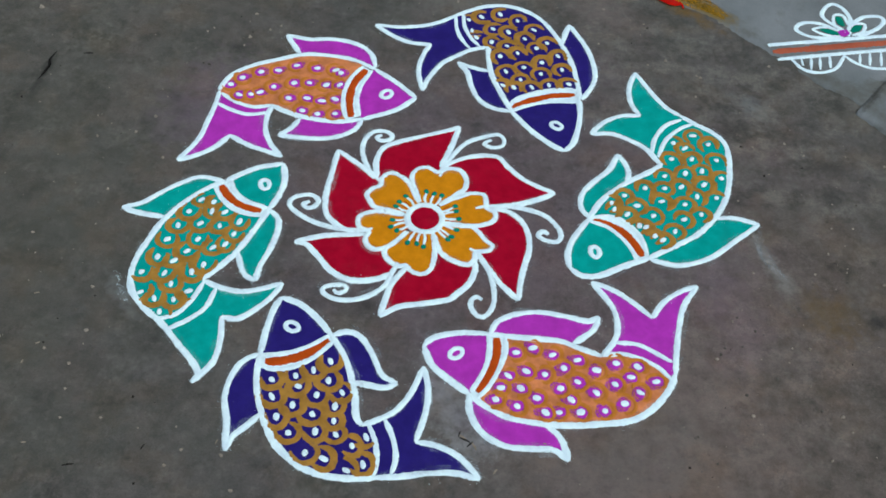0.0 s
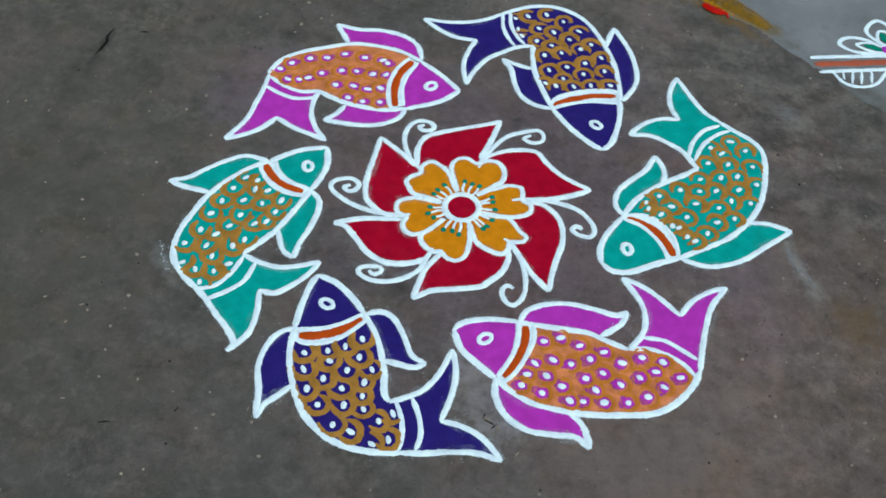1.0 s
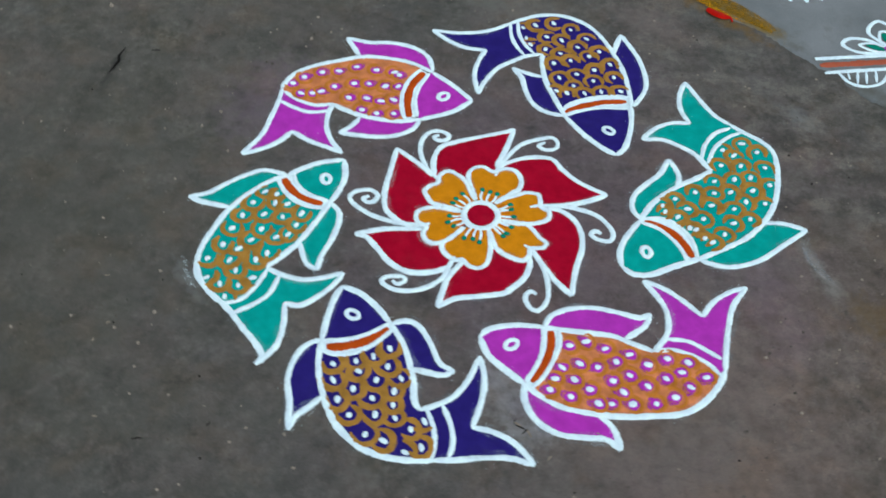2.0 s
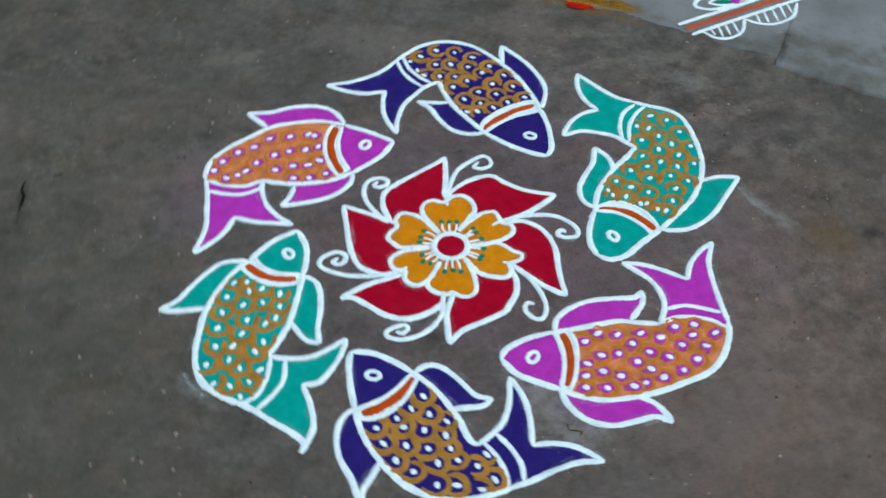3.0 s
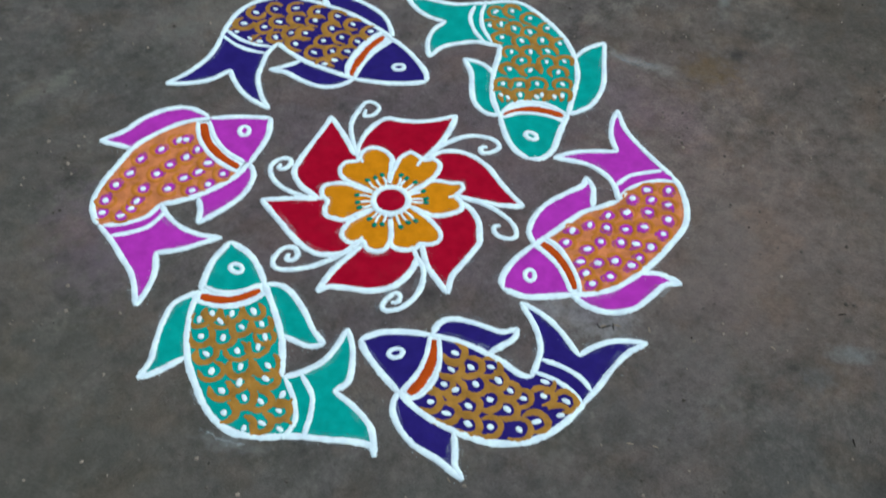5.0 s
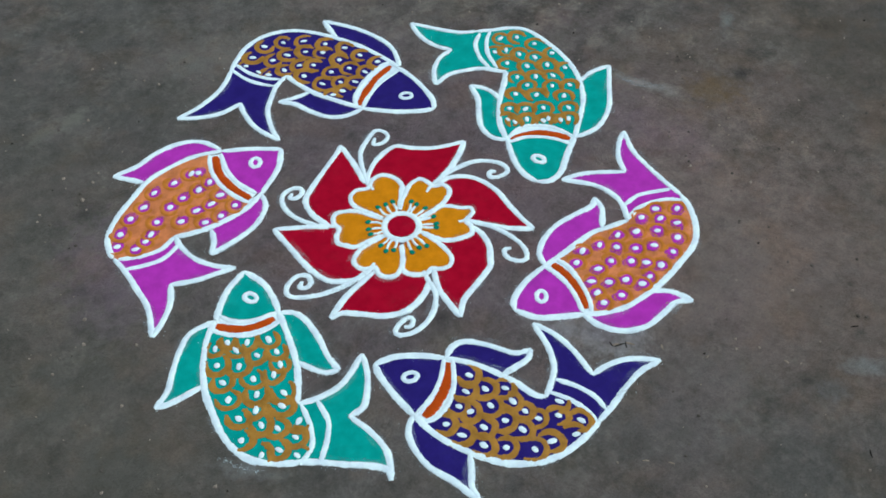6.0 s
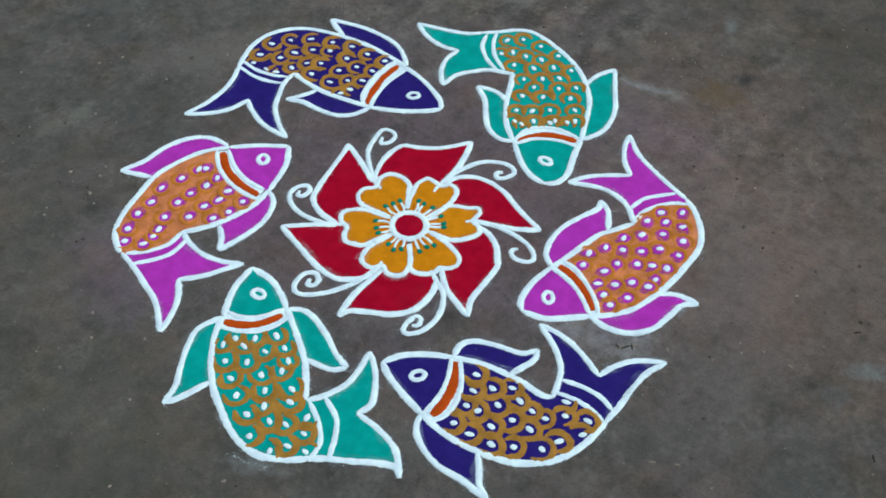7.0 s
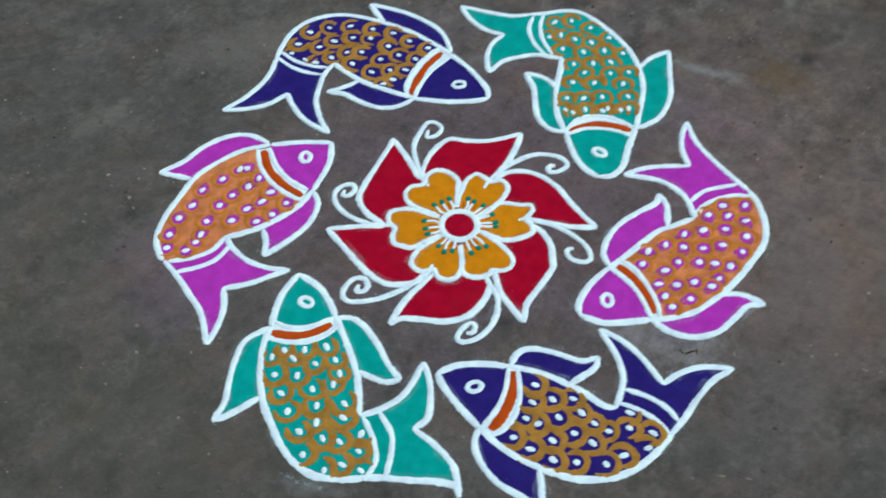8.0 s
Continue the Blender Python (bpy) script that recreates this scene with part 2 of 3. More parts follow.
def wobble(x, y, scale):
    return noise.noise(Vector((x * scale, y * scale, 3.7)))


def stroke_mesh(line, width, high, z=0.0, closed=False, taper=0.55, seed=0.0, bm=None, fade=5.0):
    """A poured line of powder: domed, ragged at its edges, thinner at its ends."""
    bm = bm or bmesh.new()
    n = len(line)
    rows = []
    for i, p in enumerate(line):
        if closed:
            d = line[(i + 1) % n] - line[i - 1]
        else:
            d = line[min(i + 1, n - 1)] - line[max(i - 1, 0)]
        d = d.normalized() if d.length > 1e-9 else Vector((1, 0))
        side = Vector((-d.y, d.x))
        end = 1.0 if closed else min(1.0, taper + (1 - taper) * min(i, n - 1 - i) / fade)
        w = width / 2 * end * (1 + 0.20 * wobble(p.x + seed, p.y, 30) + 0.10 * wobble(p.x - seed, p.y, 130))
        row = []
        for k, h in ((-1.0, 0.0), (-0.72, 0.75), (0.0, 1.0), (0.72, 0.75), (1.0, 0.0)):
            rag = 1.0 + (0.30 * wobble(p.x + 3 * k + seed, p.y, 500) if abs(k) > 0.5 else 0.0)
            q = p + side * (w * k * rag)
            row.append(bm.verts.new((q.x, q.y, z + high * h * (0.85 + 0.3 * wobble(q.x, q.y, 150)) if h else z)))
        rows.append(row)
    for i in range(n if closed else n - 1):
        a, b = rows[i], rows[(i + 1) % n]
        for k in range(4):
            bm.faces.new((a[k], b[k], b[k + 1], a[k + 1])).smooth = True
    if not closed:
        for r in (rows[0][::-1], rows[-1]):
            bm.faces.new(r)
    return bm


def fill_mesh(outline, z=0.0008, ragged=0.0006):
    """A filled patch of powder with a thin crumbling edge, closed down to the ground."""
    pts = []
    for p in outline:
        if not pts or (p - pts[-1]).length > 0.0012:
            pts.append(p)
    if (pts[0] - pts[-1]).length < 0.0012:
        pts.pop()
    bm = bmesh.new()
    top, foot = [], []
    for p in pts:
        j = ragged * 2 * wobble(p.x, p.y, 260)
        top.append(bm.verts.new((p.x + j, p.y + j, z)))
        foot.append(bm.verts.new((p.x + j, p.y + j, 0.0)))
    n = len(pts)
    for i in range(n):
        bm.faces.new((foot[i], foot[(i + 1) % n], top[(i + 1) % n], top[i]))
    for tri in tessellate_polygon([[v.co.copy() for v in top]]):
        try:
            bm.faces.new([top[i] for i in tri])
        except ValueError:
            pass
    bmesh.ops.recalc_face_normals(bm, faces=bm.faces)
    return bm


def mm(points):
    return [Vector((x / 1000, y / 1000)) for x, y in points]


def blob_mesh(c, rx, ry, turn, high, z, n=14, seed=0.0):
    """A dab of powder let fall from the fingers."""
    bm = bmesh.new()
    rings = []
    for f, h in ((1.0, 0.0), (0.8, 0.8), (0.4, 1.0)):
        ring = []
        for i in range(n):
            a = 2 * math.pi * i / n
            k = f * (1 + 0.22 * noise.noise(Vector((math.cos(a) * 1.3 + seed, math.sin(a) * 1.3, seed * 1.7))))
            x, y = rx * k * math.cos(a), ry * k * math.sin(a)
            ring.append(bm.verts.new((c.x + x * math.cos(turn) - y * math.sin(turn), c.y + x * math.sin(turn) + y * math.cos(turn), z + high * h)))
        rings.append(ring)
    for a, b in zip(rings, rings[1:]):
        for i in range(n):
            bm.faces.new((a[i], a[(i + 1) % n], b[(i + 1) % n], b[i])).smooth = True
    bm.faces.new(rings[-1]).smooth = True
    return bm

# ---- the ground ----


def edge_y(x):
    """The worn edge of the cement floor, running across the earth."""
    return 0.829 - 0.715 * (x - 0.314) - 0.10 * max(0.0, x - 0.8) + 0.008 * wobble(x, 0.3, 9) + 0.012 * wobble(x, 1.3, 2.5)


def earth_height(x, y):
    r = math.hypot(x, y)
    free = min(1.0, max(0.0, (r - 0.72) / 0.25))
    h = free * (0.006 * wobble(x, y, 3.0) + 0.0035 * wobble(x + 4, y, 11) + 0.0030 * wobble(x, y + 7, 33)) - 0.0035 * free
    # earth swept up against the floor's edge
    d = (edge_y(x) - y) * 0.803
    if -0.3 < d < 0.10 and r < 3:
        rise = 1 - max(d, 0) / 0.10 if d > -0.012 else max(0.0, 1 + (d + 0.012) / 0.03)
        h += rise * (0.010 + 0.005 * wobble(x, y, 9) + 0.002 * wobble(x, y, 30))
    return h


def ground():
    """One sheet of earth: fine near the drawing, coarse out to the horizon."""
    near = [i * 0.0125 for i in range(-120, 121)]
    far = [1.5 * 1.45 ** k for k in range(1, 19)]
    axis = [-v for v in reversed(far)] + near + far
    bm = bmesh.new()
    rows = [[bm.verts.new((x, y, earth_height(x, y))) for x in axis] for y in axis]
    for a, b in zip(rows, rows[1:]):
        for i in range(len(axis) - 1):
            bm.faces.new((a[i], a[i + 1], b[i + 1], b[i])).smooth = True
    ob = part("ground", bm, GROUND, None)
    return tagged(ob, "trodden brown earth courtyard, dusty and stained", "ground", kind="structure")


SLAB = 0.010


def cement_floor(x0, x1, drop, back, name, label):
    """A thin cement floor laid on the earth, its edge broken and uneven."""
    bm = bmesh.new()
    xs = [x for x in (i * 0.5 for i in range(-12, 19)) if x0 < x < x1 and not 0.0 < x < 1.6]
    xs = sorted(set([x0, x1] + xs + [x for x in (0.008 * i for i in range(0, 201)) if x0 < x < x1]))
    n = len(xs) - 1
    rows = []
    for k, z in ((-0.004, -0.02), (0.0, SLAB - 0.005), (0.006, SLAB - 0.001), (0.016, SLAB), (0.6, SLAB), (back, SLAB)):
        row = []
        for x in xs:
            y = edge_y(x) - drop + 0.010 * wobble(x, 4.0, 30) + 0.005 * wobble(x, 9.0, 90) + k
            # the strip runs square to its edge
            row.append(bm.verts.new((x + 0.745 * k, y + 0.0 * k, z + (0.0012 * wobble(x, y, 25) if z > 0 else 0))))
        rows.append(row)
    for a, b in zip(rows, rows[1:]):
        for i in range(n):
            bm.faces.new((a[i], a[i + 1], b[i + 1], b[i])).smooth = True
    for i in (0, n):
        bm.faces.new([r[i] for r in rows] + [bm.verts.new((rows[-1][i].co.x, rows[-1][i].co.y, -0.02))])
    ob = part(name, bm, CEMENT, None)
    return tagged(ob, label, "cement floor", kind="structure")


earth = ground()
part("crack", stroke_mesh(smooth([Vector((-0.797, 0.345)), Vector((-0.803, 0.318)), Vector((-0.799, 0.300)), Vector((-0.806, 0.268)), Vector((-0.810, 0.258))]), 0.0065, 0.0004, earth_height(-0.80, 0.30) + 0.0012, False, 0.1, 2.0, None, 12.0),
     powder("dark_crack", (0.012, 0.011, 0.010), 0.0, 0.2), earth, "dark crack in the earth")
cement_floor(-6.0, 0.876, 0.0, 9.0, "pavement_1", "grey cement floor with a broken edge, laid on the earth")
cement_floor(0.860, 9.0, 0.032, 9.0, "pavement_2", "weathered grey cement floor beyond a dark crack")

# ---- the fish ----
DRAWN = "coloured powder fish ring on the earth"
NAMES = {"pink": "magenta", "indigo": "indigo", "green": "sea-green"}
count = [0]


def stroke(name, line, parent, width=0.0115, high=0.0022, closed=False, label="", taper=0.55, material=None, z=0.0):
    count[0] += 1
    return part(name, stroke_mesh(line, width, high, z, closed, taper, count[0] * 1.3), material or WHITE, parent, label)


def within(p, outline):
    """Whether a point lies inside a closed outline."""
    odd = False
    for a, b in zip(outline, outline[1:] + outline[:1]):
        if (a.y > p.y) != (b.y > p.y) and p.x < a.x + (p.y - a.y) * (b.x - a.x) / (b.y - a.y):
            odd = not odd
    return odd


def arc_mesh(c, turn, rx, ry, width, z, seed, outline, reach=0.9):
    """A hooked arc round a dab, broken off where it meets the outline."""
    runs, lean = [[]], 0.18 * math.sin(seed * 1.7)
    path = [(1 - k / 5, -1) for k in range(5)] + [(0, -1 + k / 6) for k in range(13)] + [(k / 5, 1) for k in range(1, 6)]
    for leg, across in path:
        a = across * math.pi / 2
        x = (reach * leg if leg else -math.cos(a)) * rx
        y = ry * math.sin(a) * (1 - 0.22 * leg * leg) + lean * x
        p = c + Vector((x * math.cos(turn) - y * math.sin(turn), x * math.sin(turn) + y * math.cos(turn)))
        if within(p, outline):
            runs[-1].append(p)
        elif runs[-1]:
            runs.append([])
    line = max(runs, key=len)
    return stroke_mesh(line, width, 0.0006, z, False, 0.40, seed, None, 4.0) if len(line) > 3 else None


def grains(parent, lines, seed, many=1000, width=0.0120):
    """White powder spilled beside the poured lines, thinning out from them."""
    rng = random.Random(seed)
    verts, faces = [], []
    for _ in range(many):
        line = rng.choice(lines)
        k = rng.randrange(len(line) - 1)
        d = (line[k + 1] - line[k])
        side = Vector((-d.y, d.x)).normalized() * rng.choice((-1, 1))
        out = width / 2 - 0.0012 + abs(rng.gauss(0, 1)) * rng.choice((0.0010, 0.0012, 0.0018, 0.0018, 0.0018, 0.0030, 0.0060))
        p = line[k] + d * rng.random() + side * out
        r = rng.choice((0.0004, 0.0004, 0.0005, 0.0006, 0.0008))
        a, n = rng.uniform(0, 6.28), len(verts)
        verts += [(p.x + r * math.cos(a + q * 2.1), p.y + r * math.sin(a + q * 2.1), 0.0) for q in range(3)] + [(p.x, p.y, r * 0.8 + 0.0009)]
        faces += [(n, n + 1, n + 3), (n + 1, n + 2, n + 3), (n + 2, n, n + 3)]
    me = bpy.data.meshes.new("spilled_powder")
    me.from_pydata(verts, [], faces)
    me.materials.append(WHITE)
    ob = new("spilled_powder", me)
    ob.parent = parent
    return tagged(ob, "white powder specks", kind="stuff")


def dust_fringe(parent, lines, seed, width=0.021):
    """Dust brushed out thinly on both sides of the poured lines."""
    bm = bmesh.new()
    for i, line in enumerate(lines):
        shift = Vector((0.0022 * math.sin(seed + i * 2.3), 0.0022 * math.cos(seed + i * 1.7)))
        stroke_mesh([p + shift for p in line], width * (0.85 + 0.3 * abs(math.sin(seed + i))), 0.0011, 0.0002 + 0.00004 * i, False, 0.3, seed + i, bm, 12.0)
    return tagged(part("thin_dust", bm, DUST, parent), "thin white dust", kind="stuff")


def fish(colour, x, y, heading, head_a, head_b, body_a, body_b, gill, collar, band, ring, ring2, tail, fin_a, fin_b, eye, dots):
    """One fish poured on the ground. Lines in millimetres from the middle of its collar, nose along x."""
    thing = new("fish_drawing")
    thing.matrix_world = pose(x, y, 0, 0, 0, heading)
    tagged(thing, NAMES[colour] + " powder fish drawing outlined in white on the earth", "floor drawing", DRAWN)
    paint = PAINT[colour]
    lines = {k: smooth(mm(v)) for k, v in (("head_a", head_a), ("head_b", head_b), ("body_a", body_a), ("body_b", body_b),
             ("gill", gill), ("collar", collar), ("band", band), ("ring", ring), ("ring2", ring2))}
    if (lines["gill"][0] - lines["head_a"][-1]).length > (lines["gill"][-1] - lines["head_a"][-1]).length:
        for k in ("gill", "collar", "band"):
            lines[k].reverse()
    if (lines["ring"][0] - lines["body_a"][-1]).length > (lines["ring"][-1] - lines["body_a"][-1]).length:
        lines["ring"].reverse()
        lines["ring2"].reverse()
    tails = [smooth(mm(s)) for s in tail]
    # fills
    part("head", fill_mesh(lines["head_a"] + lines["gill"] + lines["head_b"][::-1], 0.0007), paint, thing)
    cut_a = min(range(len(lines["body_a"])), key=lambda i: (lines["body_a"][i] - lines["collar"][0]).length)
    cut_b = min(range(len(lines["body_b"])), key=lambda i: (lines["body_b"][i] - lines["collar"][-1]).length)
    skin = lines["body_a"][cut_a:] + lines["ring"] + lines["body_b"][cut_b:][::-1] + lines["collar"][::-1]
    body = part("body", fill_mesh(skin), SCALE_PINK if colour == "pink" else paint, thing)
    whole = [p for s in tails for p in s]
    if (whole[0] - lines["ring"][-1]).length < (whole[0] - lines["ring"][0]).length:
        whole.reverse()
    part("tail", fill_mesh(whole + lines["ring"][::-1], 0.0006), paint, thing)
    rays = []
    for segs in (fin_a, fin_b):
        lobes = [smooth(mm(s)) for s in segs]
        rays += lobes
        fin = part("fin", fill_mesh([p for s in lobes for p in s], 0.0005), paint, thing)
        for s in lobes:
            stroke("outline", s, fin)
    # white lines
    for k in ("head_a", "head_b", "body_a", "body_b"):
        stroke("outline", lines[k], thing, 0.0128)
    for s in tails:
        stroke("outline", s, thing)
    for k in ("gill", "collar", "ring", "ring2"):
        stroke("cross_line", lines[k], thing, 0.0105)
    part("collar", fill_mesh(lines["gill"] + lines["collar"][::-1], 0.0004), WHITE, thing, "white collar")
    stroke("collar_band", lines["band"], thing, 0.0170, 0.0013, label="rust-orange band", taper=0.6, material=RUST, z=0.0002)
    e = Vector(eye) / 1000
    rx, ry = random.uniform(0.0092, 0.0108), random.uniform(0.0098, 0.0118)
    loop = [e + Vector((rx * math.cos(a * math.pi / 12), ry * math.sin(a * math.pi / 12 + 0.3))) for a in range(24)]
    stroke("eye", loop, thing, 0.0094, 0.002, True, "white ring eye", z=0.0008)
    # scales: a hooked arc behind each white dab
    spine = [(a + b) / 2 for a, b in zip([lines["body_a"][int(i * (len(lines["body_a"]) - 1) / 20)] for i in range(21)],
                                         [lines["body_b"][int(i * (len(lines["body_b"]) - 1) / 20)] for i in range(21)])]
    rim = lines["body_a"] + lines["body_b"] + lines["collar"] + lines["ring"]
    marks = mm(dots)
    placed = []
    neck = lines["collar"][len(lines["collar"]) // 2]
    nose = (lines["gill"][len(lines["gill"]) // 2] - neck).normalized()
    for i, c in enumerate(marks):
        k = min(range(20), key=lambda j: (spine[j] - c).length)
        # keep every dab clear of the white lines
        for _ in range(24):
            edge = min(rim[::2], key=lambda p: (p - c).length)
            past = (c - neck).dot(nose) > -0.010
            if (edge - c).length > 0.0105 and not past:
                break
            c = c + (spine[10 if past else max(k - 3, 5) if k > 15 else k] - c).normalized() * 0.0014
        if any((c - o).length < 0.011 for o in placed):
            continue
        placed.append(c)
        ahead = spine[max(k - 1, 0)] - spine[min(k + 2, 20)]
        turn = math.atan2(ahead.y, ahead.x) + random.uniform(-0.25, 0.25)
        gap = sorted((c - o).length for o in marks)[1:4]
        size = max(0.0105, min(sum(gap) / 3 * 0.50, 0.0175)) * random.uniform(0.93, 1.07)
        if colour == "pink":
            ahead = Vector((math.cos(turn), math.sin(turn)))
            part("scale", blob_mesh(c + ahead * random.uniform(-0.003, 0.003), random.uniform(0.0095, 0.0125), random.uniform(0.0085, 0.0105), turn + random.uniform(-0.6, 0.6), 0.0004, 0.0010 + 0.00001 * i, 18, i * 1.9),
                 paint, body, "magenta scale")
            part("scale_smudge", blob_mesh(c + ahead * 0.004, random.uniform(0.013, 0.017), random.uniform(0.009, 0.013), turn + random.uniform(-0.9, 0.9), 0.0002, 0.0009 + 0.00001 * i, 18, i * 2.7),
                 MAGENTA_DUST, body, "smudged magenta powder")
            hook = arc_mesh(c, turn + random.uniform(-0.3, 0.3), size * random.uniform(0.9, 1.0), size * random.uniform(0.95, 1.05), random.uniform(0.0050, 0.0080), 0.0013 + 0.00001 * i, i * 2.1, skin, 0.4)
            if hook:
                part("scale_edge", hook, OCHRE_LINE, body, "ochre scale arc")
        else:
            thick = {"indigo": 0.0112, "green": 0.0112}[colour] * random.uniform(0.82, 1.2)
            hook = arc_mesh(c, turn, size * random.uniform(0.90, 1.04), size * random.uniform(1.0, 1.1), thick, 0.0009 + 0.00002 * i, i * 2.1, skin)
            if hook:
                part("scale", hook, SCALE, body, "ochre scale arc")
        part("scale_dot", blob_mesh(c, 0.0064 * random.uniform(0.85, 1.3), (0.0053 if colour == "pink" else 0.0046) * random.uniform(0.85, 1.15), random.uniform(-0.5, 0.9), 0.0012, 0.0017, 12, i * 3.3),
             WHITE, body, "white dab")
    dust_fringe(thing, [lines["head_a"], lines["head_b"], lines["body_a"], lines["body_b"]] + tails + rays, abs(x * 31 + y * 17))
    grains(thing, [lines["head_a"], lines["head_b"], lines["body_a"], lines["body_b"]] + tails + rays, int(x * 1000))
    return thing


fish('pink', -0.145, 0.313, 1.7,
     head_a=[(95, 0), (52, 40), (6, 73)],
     head_b=[(95, 0), (58, -39), (-6, -73)],
     body_a=[(6, 75), (-42, 97), (-94, 104), (-147, 101), (-196, 80), (-243, 57), (-283, 24), (-302, -24)],
     body_b=[(-6, -73), (-51, -85), (-108, -83), (-155, -71), (-190, -55)],
     gill=[(-1, 69), (-18, 26), (-23, -21), (-13, -66)],
     collar=[(-21, 80), (-43, 40), (-51, -2), (-48, -43), (-38, -78)],
     band=[(-14, 71), (-34, 26), (-38, -22), (-30, -70)],
     ring=[(-295, -33), (-261, -54), (-225, -64), (-190, -55)],
     ring2=[(-300, -61), (-268, -77), (-233, -86), (-192, -76)],
     tail=[[(-300, -27), (-301, -63), (-307, -111), (-317, -167), (-345, -223)],
          [(-345, -223), (-310, -204), (-282, -181), (-258, -146)],
          [(-258, -146), (-219, -168), (-178, -181), (-150, -192)],
          [(-150, -192), (-175, -163), (-192, -125), (-195, -83), (-189, -57)]],
     fin_a=[[(6, 80), (-9, 122), (-43, 148), (-93, 156), (-141, 150), (-190, 157)],
          [(-190, 157), (-174, 132), (-156, 104)]],
     fin_b=[[(-7, -76), (-21, -106), (-57, -129), (-101, -137), (-165, -136)],
          [(-165, -136), (-143, -114), (-130, -87)]],
     eye=(35, 3),
     dots=[(-42, 69), (-75, 61), (-58, 19), (-114, 62), (-89, 15), (-67, -24), (-157, 65), (-124, 17), (-93, -32),
           (-62, -65), (-192, 46), (-155, 13), (-123, -28), (-97, -70), (-227, 37), (-194, -3), (-160, -32), (-128, -64),
           (-261, 16), (-219, -22), (-236, -30), (-281, -6), (-259, -34)])
fish('indigo', 0.215, 0.334, -71.5,
     head_a=[(131, 0), (111, 25), (52, 57), (-5, 74)],
     head_b=[(131, 0), (106, -23), (63, -50), (5, -74)],
     body_a=[(-5, 74), (-32, 82), (-99, 91), (-161, 89), (-226, 78), (-269, 60), (-299, 31), (-316, -2), (-320, -44), (-312, -82), (-301, -117)],
     body_b=[(5, -74), (-50, -81), (-96, -85), (-137, -82), (-191, -70)],
     gill=[(5, -74), (-4, -41), (-7, 12), (4, 68)],
     collar=[(-14, -73), (-31, -45), (-40, 4), (-38, 51), (-29, 79)],
     band=[(-4, -69), (-16, -32), (-23, 17), (-18, 69)],
     ring=[(-307, -96), (-263, -104), (-222, -99), (-194, -87)],
     ring2=[(-303, -115), (-257, -123), (-221, -120), (-191, -110)],
     tail=[[(-301, -117), (-288, -150), (-281, -188), (-285, -242), (-301, -293)],
          [(-301, -293), (-262, -265), (-235, -234), (-219, -190)],
          [(-219, -190), (-193, -211), (-146, -233), (-85, -239)],
          [(-85, -239), (-118, -219), (-158, -180), (-177, -140), (-189, -107), (-191, -70)]],
     fin_a=[[(-2, 80), (-43, 118), (-83, 134), (-143, 139), (-198, 131), (-230, 124)],
          [(-230, 124), (-194, 102), (-170, 89)]],
     fin_b=[[(5, -76), (-11, -109), (-39, -130), (-80, -136), (-121, -134), (-155, -146)],
          [(-155, -146), (-135, -121), (-118, -90)]],
     eye=(61, 5),
     dots=[(-283, -91), (-287, -60), (-288, -17), (-249, -100), (-244, -45), (-261, 15), (-223, -91), (-204, -59), (-229, -15),
           (-226, 42), (-157, -53), (-186, -30), (-201, 14), (-180, 58), (-110, -54), (-160, -14), (-168, 31), (-136, 69),
           (-115, -13), (-123, 29), (-70, -71), (-80, -30), (-89, 17), (-94, 65), (-41, -59), (-48, -14), (-54, 24),
           (-49, 66)])
fish('green', 0.361, 0.001, -137.9,
     head_a=[(120, 0), (113, 26), (86, 44), (38, 53), (-16, 66)],
     head_b=[(120, 0), (102, -26), (70, -47), (16, -66)],
     body_a=[(-16, 66), (-76, 74), (-124, 78), (-162, 74), (-209, 61), (-259, 34), (-305, -6), (-344, -53), (-348, -91), (-336, -129), (-327, -165)],
     body_b=[(16, -66), (-36, -86), (-94, -93), (-145, -90), (-184, -87), (-202, -91)],
     gill=[(18, -64), (-1, -32), (-6, 5), (-1, 38), (9, 59)],
     collar=[(7, -66), (-23, -49), (-38, -23), (-38, 19), (-16, 64)],
     band=[(10, -59), (-7, -35), (-17, -6), (-16, 26), (-8, 57)],
     ring=[(-330, -135), (-294, -139), (-250, -131), (-207, -107)],
     ring2=[(-320, -157), (-280, -162), (-238, -148), (-206, -124)],
     tail=[[(-327, -165), (-319, -201), (-324, -248), (-337, -312)],
          [(-337, -312), (-295, -285), (-267, -249), (-257, -212)],
          [(-257, -212), (-226, -233), (-184, -240), (-138, -231)],
          [(-138, -231), (-174, -207), (-194, -169), (-203, -135), (-199, -101), (-199, -88)]],
     fin_a=[[(-187, 69), (-219, 91), (-246, 128)],
          [(-246, 128), (-179, 130), (-111, 131), (-56, 114), (-29, 89), (-15, 67)]],
     fin_b=[[(11, -68), (7, -97), (-19, -121), (-56, -131), (-103, -138), (-145, -158)],
          [(-145, -158), (-139, -130), (-128, -109), (-108, -93)]],
     eye=(58, -1),
     dots=[(-259, -118), (-307, -110), (-268, -94), (-316, -75), (-225, -88), (-259, -65), (-298, -35), (-221, -45), (-253, -31),
           (-182, -63), (-271, 5), (-128, -62), (-159, -40), (-189, -24), (-231, -3), (-81, -71), (-131, -19), (-163, 12),
           (-197, 11), (-226, 35), (-48, -71), (-84, -38), (-92, -2), (-135, 38), (-171, 48), (-14, -63), (-54, -33),
           (-61, 10), (-100, 49), (-31, -30), (-40, 4), (-66, 51), (-36, 49)])
